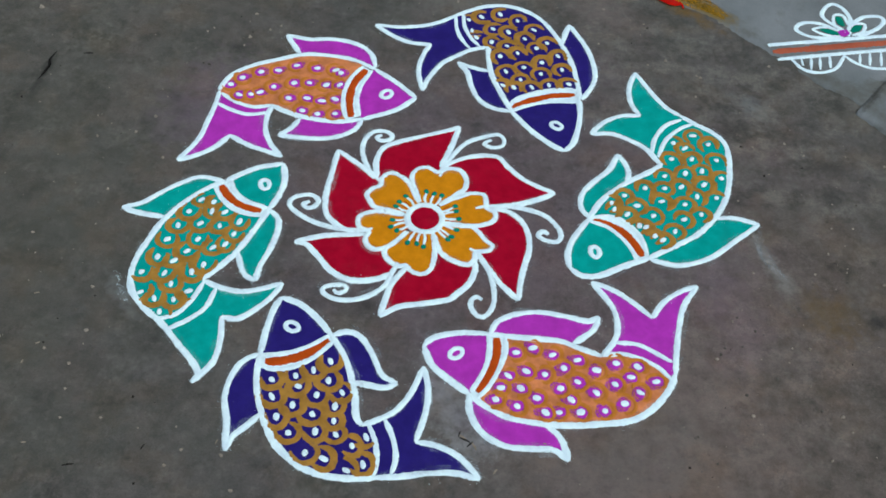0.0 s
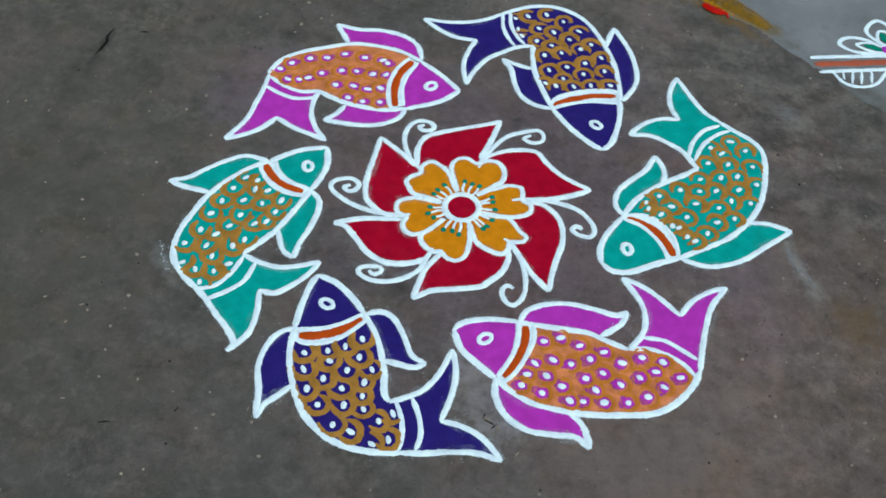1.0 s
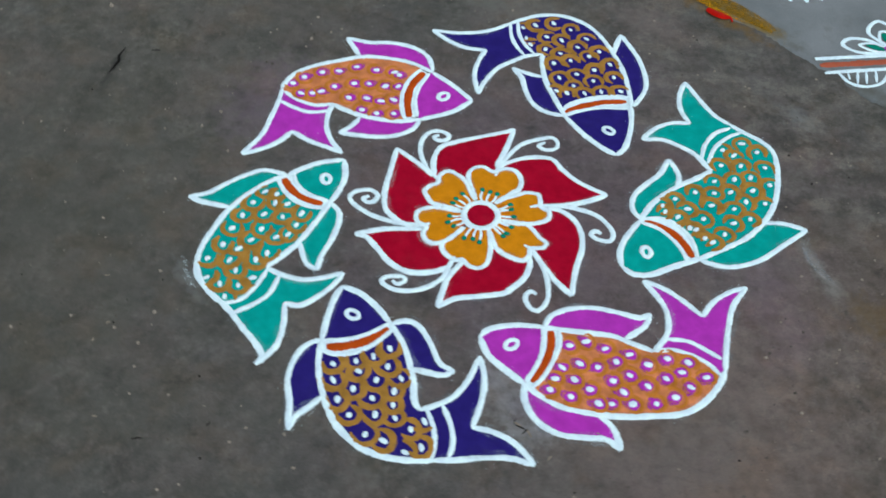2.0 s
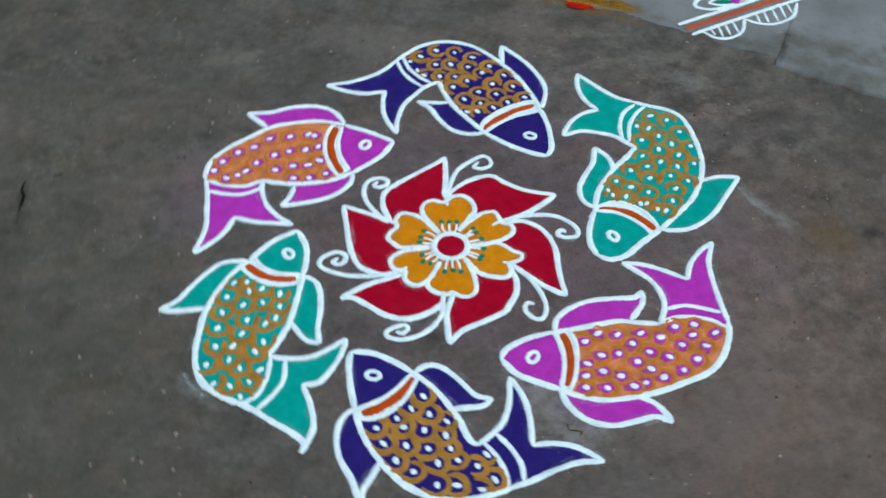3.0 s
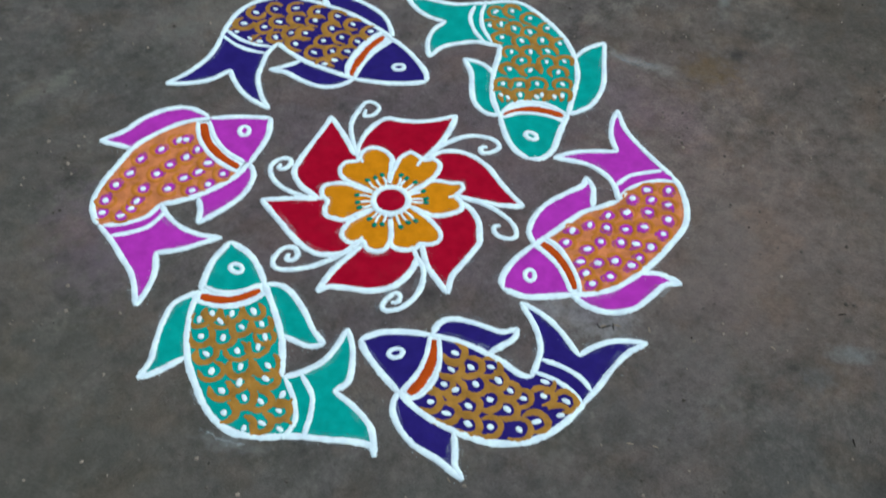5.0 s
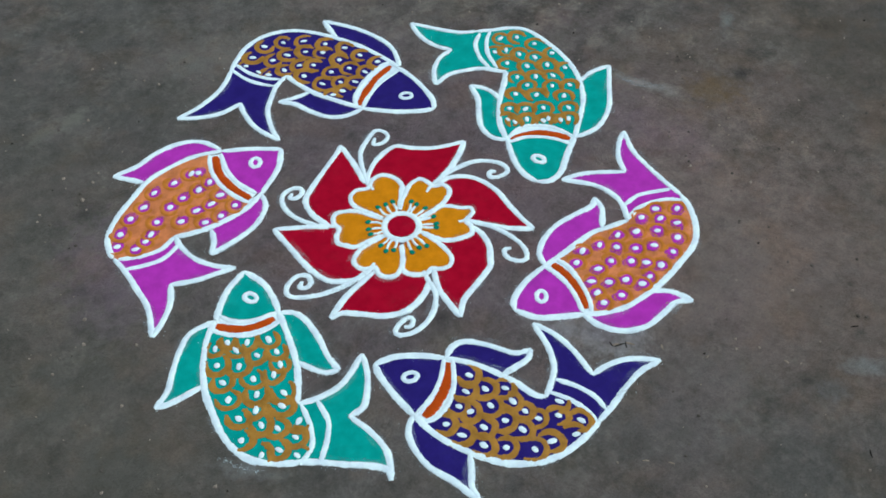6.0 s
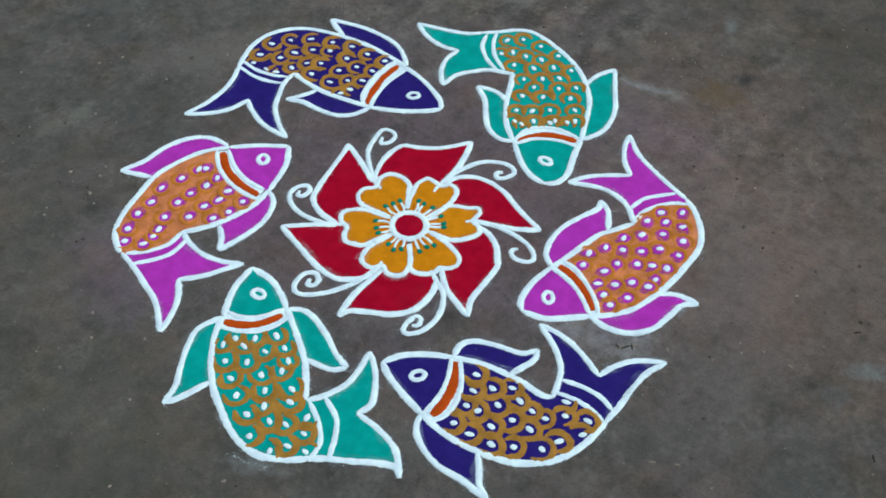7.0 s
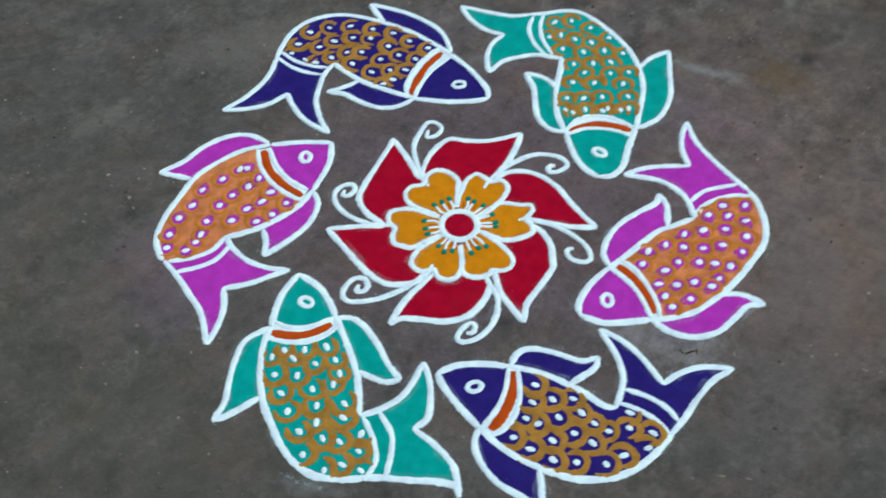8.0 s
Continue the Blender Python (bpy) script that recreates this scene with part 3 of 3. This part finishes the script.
fish('pink', 0.122, -0.303, 166.6,
     head_a=[(100, 0), (87, -23), (51, -46), (2, -63)],
     head_b=[(100, 0), (72, 32), (35, 49), (-2, 63)],
     body_a=[(2, -63), (-30, -69), (-76, -81), (-117, -91), (-152, -89), (-193, -87)],
     body_b=[(-2, 63), (-35, 76), (-74, 83), (-119, 77), (-167, 64), (-217, 43), (-266, 18), (-295, -15), (-314, -61), (-319, -96)],
     gill=[(4, -60), (-6, -38), (-12, 1), (-8, 36), (-2, 58)],
     collar=[(-25, -67), (-35, -37), (-34, 4), (-28, 39), (-16, 67)],
     band=[(-12, -59), (-21, -34), (-23, -1), (-20, 28), (-13, 55)],
     ring=[(-195, -89), (-225, -104), (-258, -105), (-288, -99), (-313, -84)],
     ring2=[(-206, -122), (-243, -132), (-272, -128), (-309, -118)],
     tail=[[(-193, -87), (-206, -124), (-204, -160), (-185, -196), (-139, -235)],
          [(-139, -235), (-182, -230), (-220, -216), (-259, -196)],
          [(-259, -196), (-270, -235), (-293, -269), (-321, -294)],
          [(-321, -294), (-306, -242), (-307, -186), (-313, -135), (-319, -96)]],
     fin_a=[[(0, -64), (-4, -91), (-27, -116), (-66, -137), (-113, -145), (-152, -149), (-169, -165)],
          [(-169, -165), (-165, -133), (-140, -95)]],
     fin_b=[[(-1, 65), (-16, 99), (-45, 125), (-85, 134), (-123, 125), (-161, 114), (-188, 125)],
          [(-188, 125), (-167, 92), (-145, 78), (-133, 75)]],
     eye=(43, -5),
     dots=[(-52, -42), (-77, -61), (-112, -59), (-155, -64), (-52, 7), (-79, -12), (-110, -17), (-137, -40), (-191, -56),
           (-219, -81), (-255, -87), (-48, 34), (-79, 23), (-142, 0), (-166, -22), (-226, -40), (-249, -63), (-291, -69),
           (-46, 58), (-83, 58), (-109, 32), (-164, 15), (-200, -13), (-270, -39), (-130, 53), (-151, 45), (-185, 32),
           (-222, 16), (-250, -9)])
fish('indigo', -0.189, -0.303, 114.4,
     head_a=[(101, 0), (79, 19), (44, 40), (0, 61)],
     head_b=[(101, 0), (77, -27), (41, -47), (0, -61)],
     body_a=[(0, 61), (-40, 77), (-80, 85), (-122, 86), (-164, 81), (-201, 66), (-228, 46), (-250, 17), (-266, -19), (-276, -55)],
     body_b=[(0, -61), (-48, -70), (-87, -70), (-129, -64), (-163, -56), (-182, -60)],
     gill=[(-4, 61), (-10, 39), (-13, 6), (-9, -29), (1, -58)],
     collar=[(-26, 67), (-39, 46), (-43, 14), (-35, -21), (-14, -61)],
     band=[(-18, 58), (-25, 33), (-26, 0), (-18, -31), (-10, -55)],
     ring=[(-182, -71), (-215, -72), (-248, -65), (-273, -52)],
     ring2=[(-184, -99), (-218, -101), (-252, -95), (-279, -79)],
     tail=[[(-182, -60), (-180, -86), (-173, -120), (-147, -157), (-107, -191)],
          [(-107, -191), (-154, -183), (-196, -162), (-236, -133)],
          [(-236, -133), (-253, -163), (-282, -190), (-329, -209)],
          [(-329, -209), (-307, -176), (-294, -135), (-286, -93), (-276, -55)]],
     fin_a=[[(-1, 61), (-6, 90), (-28, 116), (-65, 136), (-109, 143), (-160, 157)],
          [(-160, 157), (-138, 139), (-126, 114), (-112, 89)]],
     fin_b=[[(-2, -62), (-2, -89), (-20, -108), (-56, -116), (-102, -120), (-124, -139)],
          [(-124, -139), (-126, -117), (-113, -93), (-100, -69)]],
     eye=(36, -2),
     dots=[(-56, 56), (-61, 17), (-59, -14), (-49, -47), (-87, 64), (-82, 18), (-86, -32), (-113, 36), (-107, -6),
           (-115, -47), (-126, 66), (-139, 10), (-136, -29), (-160, 55), (-171, 14), (-161, -20), (-202, 39), (-221, 14),
           (-186, -16), (-213, -35), (-205, -62), (-251, -14), (-249, -42)])
fish('green', -0.335, 0.012, 58.9,
     head_a=[(102, 0), (66, 29), (35, 43), (1, 54)],
     head_b=[(102, 0), (70, -30), (35, -46), (-1, -54)],
     body_a=[(0, 55), (-36, 69), (-74, 76), (-112, 78), (-150, 75), (-188, 65), (-224, 54), (-258, 36), (-284, 9), (-297, -27), (-302, -65)],
     body_b=[(-1, -54), (-34, -62), (-74, -70), (-117, -76), (-159, -74), (-193, -71)],
     gill=[(9, 48), (-7, 24), (-11, -12), (0, -52)],
     collar=[(-22, 63), (-37, 28), (-42, -6), (-34, -34), (-19, -57)],
     band=[(-13, 54), (-24, 26), (-26, -8), (-13, -46)],
     ring=[(-306, -66), (-277, -87), (-239, -88), (-196, -77)],
     ring2=[(-310, -97), (-269, -112), (-234, -117), (-192, -103)],
     tail=[[(-299, -59), (-307, -99), (-317, -136), (-325, -171), (-337, -199), (-357, -202)],
          [(-357, -202), (-321, -204), (-296, -199), (-264, -180), (-231, -152)],
          [(-231, -152), (-216, -176), (-179, -187), (-146, -190), (-113, -186)],
          [(-113, -186), (-147, -164), (-174, -138), (-189, -102), (-194, -73)]],
     fin_a=[[(-1, 54), (-21, 97), (-56, 116), (-97, 128), (-135, 137), (-164, 157)],
          [(-164, 157), (-156, 127), (-134, 82)]],
     fin_b=[[(-1, -55), (-7, -81), (-28, -100), (-70, -118), (-108, -129), (-139, -145)],
          [(-139, -145), (-138, -117), (-112, -79)]],
     eye=(40, -8),
     dots=[(-44, 39), (-57, 3), (-57, -33), (-62, 57), (-70, 23), (-87, -12), (-85, -45), (-97, 55), (-105, 19),
           (-112, -49), (-131, -37), (-134, -3), (-133, 47), (-168, 39), (-166, -7), (-169, -51), (-194, -46), (-195, -4),
           (-207, 24), (-225, -11), (-235, -36), (-227, -71), (-256, -63), (-248, 22), (-275, -36), (-289, -63), (-280, -8)])

# ---- the flower in the middle ----
flower = tagged(new("flower_drawing"), "crimson and ochre powder flower outlined in white on the earth", "floor drawing")
flower.matrix_world = pose(0, 0, 0)


edges = []


def petal(outer, inner):
    """A crimson pointed petal and its white outline, in millimetres."""
    a, b = smooth(mm(outer)), smooth(mm(inner))
    edges.extend((a, b))
    leaf = part("petal", fill_mesh(a + b[1:] + [b[-1] * 0.65, a[0] * 0.65], 0.0006), RED, flower, "crimson petal")
    stroke("outline", a, leaf, 0.0122)
    stroke("outline", b, leaf, 0.0122)


def curl(points):
    edges.append(smooth(mm(points)))
    x, y = points[0]
    stroke("tendril", smooth(mm([(x * 0.82, y * 0.82)] + points), 0.002), flower, 0.0100, label="white curled tendril", taper=0.7)


petal([(-101, 87), (-107, 132), (-98, 167), (-75, 185), (-21, 212), (28, 235), (45, 247)], [(45, 247), (37, 207), (29, 172), (17, 133)])
petal([(18, 126), (40, 149), (79, 170), (125, 175), (148, 150), (176, 125), (208, 108), (240, 96)], [(240, 96), (206, 75), (168, 58), (115, 44)])
petal([(122, 40), (150, 39), (177, 20), (192, -9), (196, -47), (188, -92), (183, -129), (182, -164)], [(182, -164), (163, -146), (139, -121), (106, -74)])
petal([(100, -87), (100, -115), (90, -142), (70, -167), (57, -179), (13, -193), (-27, -205), (-57, -229)], [(-57, -229), (-50, -188), (-44, -157), (-21, -116)])
petal([(-47, -133), (-66, -147), (-97, -157), (-125, -157), (-157, -140), (-183, -112), (-207, -89), (-229, -86)], [(-229, -86), (-199, -73), (-165, -62), (-105, -52)])
petal([(-115, -42), (-141, -45), (-163, -33), (-183, -11), (-190, 34), (-187, 91), (-184, 149)], [(-184, 149), (-158, 130), (-128, 109), (-104, 86)])
curl([(-107, 93), (-122, 114), (-136, 147), (-137, 183), (-123, 208), (-101, 213), (-86, 205), (-89, 191), (-107, 187), (-114, 195), (-105, 202)])
curl([(22, 131), (40, 171), (64, 206), (98, 227), (123, 236), (136, 224), (132, 206), (114, 199), (98, 207), (110, 220)])
curl([(112, 45), (149, 50), (184, 49), (219, 40), (243, 19), (254, -4), (247, -22), (225, -21), (212, -11), (221, -1), (231, -7)])
curl([(107, -73), (125, -103), (135, -134), (139, -169), (132, -197), (117, -208), (102, -195), (98, -178), (107, -166), (118, -171)])
curl([(-47, -133), (-54, -159), (-77, -185), (-107, -200), (-139, -202), (-160, -192), (-161, -180), (-143, -172), (-125, -172), (-123, -182), (-135, -189), (-144, -183)])
curl([(-114, -45), (-148, -46), (-189, -39), (-221, -27), (-249, -7), (-254, 9), (-243, 22), (-219, 29), (-203, 19), (-206, 3), (-219, -3), (-228, 5), (-218, 13)])


def heart(points):
    """An ochre notched petal, its white outline and three white stamens with green tips, in millimetres."""
    line = smooth(mm(points))
    edges.append(line)
    ob = part("inner_petal", fill_mesh(line, 0.0014), OCHRE, flower, "ochre heart-shaped petal")
    stroke("outline", line, ob, 0.0118, 0.0026)
    middle = sum(mm(points), Vector((0, 0)))
    a = math.atan2(middle.y, middle.x)
    for t in (-14, 0, 14):
        b = a + radians(t + random.uniform(-3, 3))
        d, side = Vector((math.cos(b), math.sin(b))), Vector((-math.sin(b), math.cos(b)))
        far = 0.061 + random.uniform(-0.004, 0.004)
        bend = side * random.uniform(-0.003, 0.003)
        stroke("stamen", smooth([d * 0.036, d * 0.048 + bend, d * far]), ob, 0.0064, 0.0022, taper=0.7, z=0.0008)
        part("stamen_tip", blob_mesh(d * (far + 0.003), 0.0060, 0.0048, b + random.uniform(-0.6, 0.6), 0.0020, 0.0020, 12, t + a), LEAF, ob, "green tip")
    for t in (-20, -7, 7, 20):
        b = a + radians(t + random.uniform(-2, 2))
        d = Vector((math.cos(b), math.sin(b)))
        stroke("stamen_line", smooth([d * 0.040, d * 0.047, d * 0.056]), ob, 0.0030, 0.0012, taper=0.6, material=RUST, z=0.0010)


heart([(-13, 39), (-25, 67), (-34, 96), (-28, 119), (-8, 128), (13, 118), (33, 130), (56, 128), (69, 107), (67, 82), (52, 66), (23, 36)])
heart([(25, 34), (39, 48), (57, 60), (81, 73), (104, 73), (110, 58), (112, 41), (128, 32), (128, 13), (108, -1), (86, -6), (62, -7), (34, -5)])
heart([(33, -10), (67, -9), (87, -9), (100, -18), (115, -37), (128, -48), (122, -60), (100, -67), (97, -85), (86, -97), (64, -93), (46, -84), (32, -69), (19, -33)])
heart([(17, -34), (23, -61), (25, -92), (20, -118), (5, -129), (-12, -125), (-24, -114), (-40, -116), (-59, -102), (-65, -85), (-56, -70), (-27, -36)])
heart([(-32, -35), (-47, -61), (-62, -76), (-82, -84), (-98, -76), (-103, -62), (-100, -45), (-118, -35), (-122, -17), (-114, -5), (-94, 4), (-69, 5), (-40, 1)])
heart([(-39, 6), (-70, 12), (-96, 16), (-107, 30), (-114, 44), (-106, 59), (-92, 70), (-90, 90), (-76, 104), (-55, 97), (-36, 78), (-16, 36)])
disc = [Vector((0.0262 * math.cos(i * math.pi / 24), 0.0262 * math.sin(i * math.pi / 24))) for i in range(48)]
part("flower_heart", fill_mesh(disc, 0.0018), RED, flower, "crimson round heart")
stroke("heart_ring", [p * 1.24 for p in disc], flower, 0.0140, 0.0030, True, "white ring")

dust_fringe(flower, edges, 4.2, 0.019)
grains(flower, edges, 77, 1000, 0.0115)

# ---- drawings and smears on the cement floor ----


def lift(points):
    return [Vector((x / 1000, y / 1000)) for x, y in points]


def slab_line(name, points, parent, width=0.010, material=None, closed=False, label=""):
    stroke(name, smooth(lift(points), 0.003, closed), parent, width, 0.0016, closed, label, 0.6, material, SLAB)


def slab_fill(name, points, parent, material, label=""):
    ob = part(name, fill_mesh(smooth(lift(points), 0.003, True), SLAB + 0.0014), material, parent, label)
    return ob


lotus = tagged(new("lotus_drawing"), "white powder lotus on an orange-striped base, drawn on cement", "floor drawing")
slab_line("base_line", [(693, 580), (709, 586), (811, 613), (966, 655), (1043, 674)], lotus, 0.0115)
slab_line("base_line", [(710, 537), (741, 547), (856, 579), (958, 607), (1033, 626)], lotus, 0.0108)
slab_line("base_stripe", [(702, 561), (808, 590), (962, 631), (1039, 651)], lotus, 0.017, STRIPE, label="orange stripe")
slab_line("scallop", [(741, 543), (762, 515), (798, 509), (834, 528), (859, 572)], lotus, 0.0090)
slab_line("scallop", [(859, 572), (885, 550), (925, 541), (979, 560), (1014, 610)], lotus, 0.0090)
for a, b in (((762, 549), (764, 526)), ((784, 555), (780, 516)), ((804, 561), (800, 518)), ((826, 567), (823, 527)),
             ((894, 582), (890, 551)), ((917, 589), (911, 549)), ((942, 596), (936, 550)), ((966, 603), (960, 559)), ((987, 608), (984, 575))):
    slab_line("hatch", [a, b], lotus, 0.0068)
slab_line("outer_petal", [(865, 633), (821, 625), (786, 626), (762, 645), (780, 669), (819, 672), (855, 656)], lotus, 0.0108)
slab_line("outer_petal", [(876, 649), (852, 671), (829, 693), (831, 719), (854, 746), (878, 733), (890, 695), (878, 650)], lotus, 0.0108)
slab_line("outer_petal", [(877, 639), (887, 675), (918, 709), (953, 719), (966, 706), (946, 675), (899, 642)], lotus, 0.0108)
slab_line("inner_petal", [(859, 637), (827, 636), (801, 650), (834, 663), (865, 651)], lotus, 0.0085)
slab_line("inner_petal", [(868, 657), (851, 676), (855, 707), (875, 708), (882, 677)], lotus, 0.0085)
slab_line("inner_petal", [(882, 648), (892, 681), (920, 686), (910, 657), (886, 644)], lotus, 0.0085)
slab_fill("leaf", [(815, 652), (837, 656), (859, 643), (843, 636)], lotus, LEAF, "green leaf")
slab_fill("leaf", [(856, 701), (870, 699), (873, 673), (860, 678)], lotus, LEAF, "green leaf")
slab_fill("leaf", [(882, 656), (896, 677), (913, 679), (902, 658)], lotus, LEAF, "green leaf")
slab_fill("bud", [(856, 652), (876, 659), (880, 645), (861, 635)], lotus, PAINT["pink"], "magenta bud")

medallion = tagged(new("medallion_drawing"), "white powder medallion with dotted rim drawn on cement", "floor drawing")
mid = Vector((661, 922))
for r, w in ((106, 0.012), (74, 0.009)):
    slab_line("ring", [(mid.x + r * math.cos(i * math.pi / 8), mid.y + r * math.sin(i * math.pi / 8)) for i in range(16)], medallion, w, closed=True)
for i in range(22):
    a = i * 2 * math.pi / 22 + 0.1
    c = (mid + Vector((134 * math.cos(a), 134 * math.sin(a)))) / 1000
    part("rim_dot", blob_mesh(c, 0.0078, 0.006, a, 0.0016, SLAB, 12, i * 1.7), WHITE, medallion)

scallop = tagged(new("scalloped_drawing"), "white hatched powder half-round drawn on cement", "floor drawing")
slab_line("scallop", [(215, 931), (216, 887), (233, 851), (264, 834), (300, 843), (325, 874), (337, 917)], scallop, 0.013)
for a, b in (((249, 901), (243, 862)), ((271, 900), (267, 857)), ((292, 904), (292, 859))):
    slab_line("hatch", [a, b], scallop, 0.008)

ROSE = powder("rose_powder", (0.38, 0.030, 0.170), 0.8, 0.2)
blossom = tagged(new("blossom_drawing"), "rose-magenta powder blossom drawn on cement", "floor drawing")
for i in range(5):
    a = i * 2 * math.pi / 5
    c = Vector((0.878 + 0.034 * math.cos(a), 0.918 + 0.034 * math.sin(a)))
    part("petal", blob_mesh(c, 0.026, 0.020, a, 0.0012, SLAB, 16, i * 4.1), ROSE, blossom)

# turmeric and kumkum along the floor's edge
smear = tagged(new("turmeric_smear"), "yellow turmeric smear with red kumkum along the cement edge", "smear")
for pts, width in ((((374, 806), (428, 770), (505, 727), (562, 690), (604, 655)), 0.024), (((392, 806), (440, 780), (520, 740), (586, 690), (612, 664)), 0.020),
                   (((384, 796), (450, 752), (530, 704), (590, 664)), 0.022), (((410, 800), (470, 772), (535, 734), (580, 704)), 0.017), (((372, 796), (430, 752), (500, 704)), 0.016)):
    part("smear", stroke_mesh(smooth(lift(pts), 0.003), width, 0.0006, SLAB + width * 0.02, False, 0.35, width * 900, None, 16.0), TURMERIC, smear)
part("bright_streak", stroke_mesh(smooth(lift(((380, 784), (425, 750), (478, 717), (552, 672))), 0.003), 0.013, 0.0008, SLAB + 0.0008, False, 0.1, 4.4, None, 30.0), TURMERIC_BRIGHT, smear, "bright yellow streak")
ob = part("kumkum_mark", blob_mesh(Vector((0.484, 0.701)), 0.033, 0.015, -0.42, 0.0008, SLAB - 0.0002, 18, 2.2), KUMKUM, smear, "red kumkum dab")
slab_line("kumkum_tick", [(501, 695), (511, 688), (513, 676)], smear, 0.006, KUMKUM)

# ---- crumbs and litter on the earth ----
PALE = powder("pale_grit", (0.30, 0.26, 0.21), 0.0, 0.2)
DARK = powder("dark_chip_and_shade", (0.020, 0.018, 0.015), 0.0, 0.2)
STRAW = powder("dry_straw", (0.30, 0.25, 0.19), 0.0, 0.2)


def crumb(bm, x, y, r, rng):
    z = earth_height(x, y)
    v = [bm.verts.new((x + r * math.cos(k * 1.257 + rng.uniform(-0.4, 0.4)) * rng.uniform(0.6, 1.3), y + r * math.sin(k * 1.257) * rng.uniform(0.6, 1.2), z - 0.0006)) for k in range(5)]
    t = [bm.verts.new((x + (p.co.x - x) * 0.55, y + (p.co.y - y) * 0.55, z + r * rng.uniform(0.5, 0.9))) for p in v]
    for k in range(5):
        bm.faces.new((v[k], v[(k + 1) % 5], t[(k + 1) % 5], t[k]))
    bm.faces.new(t)


def litter(name, material, many, sizes, label, seed, spread=1.15, clear=0.58):
    rng = random.Random(seed)
    bm = bmesh.new()
    while many:
        x, y = rng.gauss(0.1, 0.75), rng.gauss(0.0, 0.6)
        if abs(x) < spread + 0.3 and y < edge_y(x) - 0.02 and math.hypot(x, y) > clear:
            crumb(bm, x, y, rng.choice(sizes), rng)
            many -= 1
    tagged(part(name, bm, material, None), label, "grit", kind="stuff")


litter("pale_grit", PALE, 420, (0.0012, 0.0016, 0.002, 0.003, 0.004), "pale grit and crumbs strewn over the earth", 5)
litter("dark_grit", DARK, 90, (0.0010, 0.0014, 0.002, 0.003), "dark chips and crumbs strewn over the earth", 9)


CLOD = powder("earth_crumbs", (0.115, 0.106, 0.090), 0.0, 0.25)
litter("earth_crumbs", CLOD, 420, (0.0014, 0.0018, 0.0024, 0.003, 0.004), "loose crumbs of brown earth strewn over the ground", 21)


def sliver(x, y, turn, length, material, label, name="straw_bit", width=0.0052):
    """A bent sliver on the ground: dry scraps, and dark shade painted under some."""
    d = Vector((math.cos(radians(turn)), math.sin(radians(turn))))
    s = Vector((-d.y, d.x))
    line = smooth([d * (-length / 2), s * length * 0.04, d * (length / 2)], 0.002)
    ob = part(name, stroke_mesh(line, width, 0.002, -0.0005, False, 0.4, x * 7), material, None, "")
    ob.matrix_world = pose(x, y, earth_height(x, y))
    tagged(ob, label, "litter", "dry scraps on the earth")


for x, y, turn, length in ((-0.646, -0.255, 20, 0.016), (-0.613, -0.354, 35, 0.013), (-0.627, -0.392, 70, 0.010), (-0.578, -0.535, 10, 0.012),
                           (0.104, -0.445, -30, 0.020), (0.124, -0.460, -60, 0.024), (0.160, -0.500, 60, 0.016), (-0.023, -0.630, -45, 0.018),
                           (0.295, -0.656, -80, 0.014), (0.237, -0.442, 0, 0.010), (-0.282, -0.500, 80, 0.013), (0.004, -0.659, -60, 0.016)):
    sliver(x, y, turn, length * 0.6, STRAW, "pale dry straw scrap lying on the earth")
# dark twigs; those near (0.11, -0.45) are shade under the scraps, made as slivers
for x, y, turn, length in ((0.108, -0.450, -20, 0.018), (0.117, -0.457, 50, 0.013), (0.099, -0.440, 80, 0.010), (-0.394, -0.522, 70, 0.010), (0.257, -0.851, 50, 0.014), (-0.499, -0.565, 15, 0.018), (-0.733, 0.350, 10, 0.020), (0.443, -0.686, -30, 0.014)):
    sliver(x, y, turn, length, DARK, "dark sliver on the earth: burnt twig scrap and painted shade under scraps", "twig_and_shade_bit", 0.004)
for x, y, r in ((0.733, -0.332, 0.004), (0.528, -0.244, 0.004), (0.561, -0.161, 0.003), (-0.353, -0.549, 0.004), (-0.417, 0.446, 0.006), (-0.871, 0.478, 0.006), (-0.512, 0.083, 0.004)):
    bm = bmesh.new()
    crumb(bm, 0.0, 0.0, r, random.Random(int(x * 1000)))
    ob = part("pebble", bm, PALE, None)
    ob.matrix_world = pose(x, y, earth_height(x, y) - earth_height(0, 0))
    tagged(ob, "small pale pebble lying on the earth", "pebble", "pebbles on the earth")

# specks where powder was brushed off beside a fish
for pts in (((-527, -189), (-513, -221), (-492, -254)), ((-518, -205), (-504, -235), (-486, -258))):
    tagged(grains(None, [smooth(lift(pts))], pts[0][1], 40, 0.003), "brushed specks of white powder on the earth", "powder")

# a thin arc of powder wiped off by a foot
WIPED = dusting("wiped_white_powder", (0.50, 0.58, 0.60), 8.0, 0.34, 0.70, 0.35)
wiped = tagged(new("powder_wipe"), "thin pale arc of wiped white powder on the earth", "powder")
for k, (dx, width) in enumerate(((0, 0.010), (0.007, 0.024), (-0.004, 0.007))):
    line = smooth([Vector((0.620 + dx, 0.070)), Vector((0.623 + dx, 0.018)), Vector((0.637 + dx, -0.022)), Vector((0.661 + dx * 1.5, -0.056))])
    part("streak", stroke_mesh(line, width, 0.0005, 0.0004 + earth_height(0.637, -0.02) + 0.0002 * k, False, 0.1, k * 2.2, None, 30.0), WIPED, wiped)
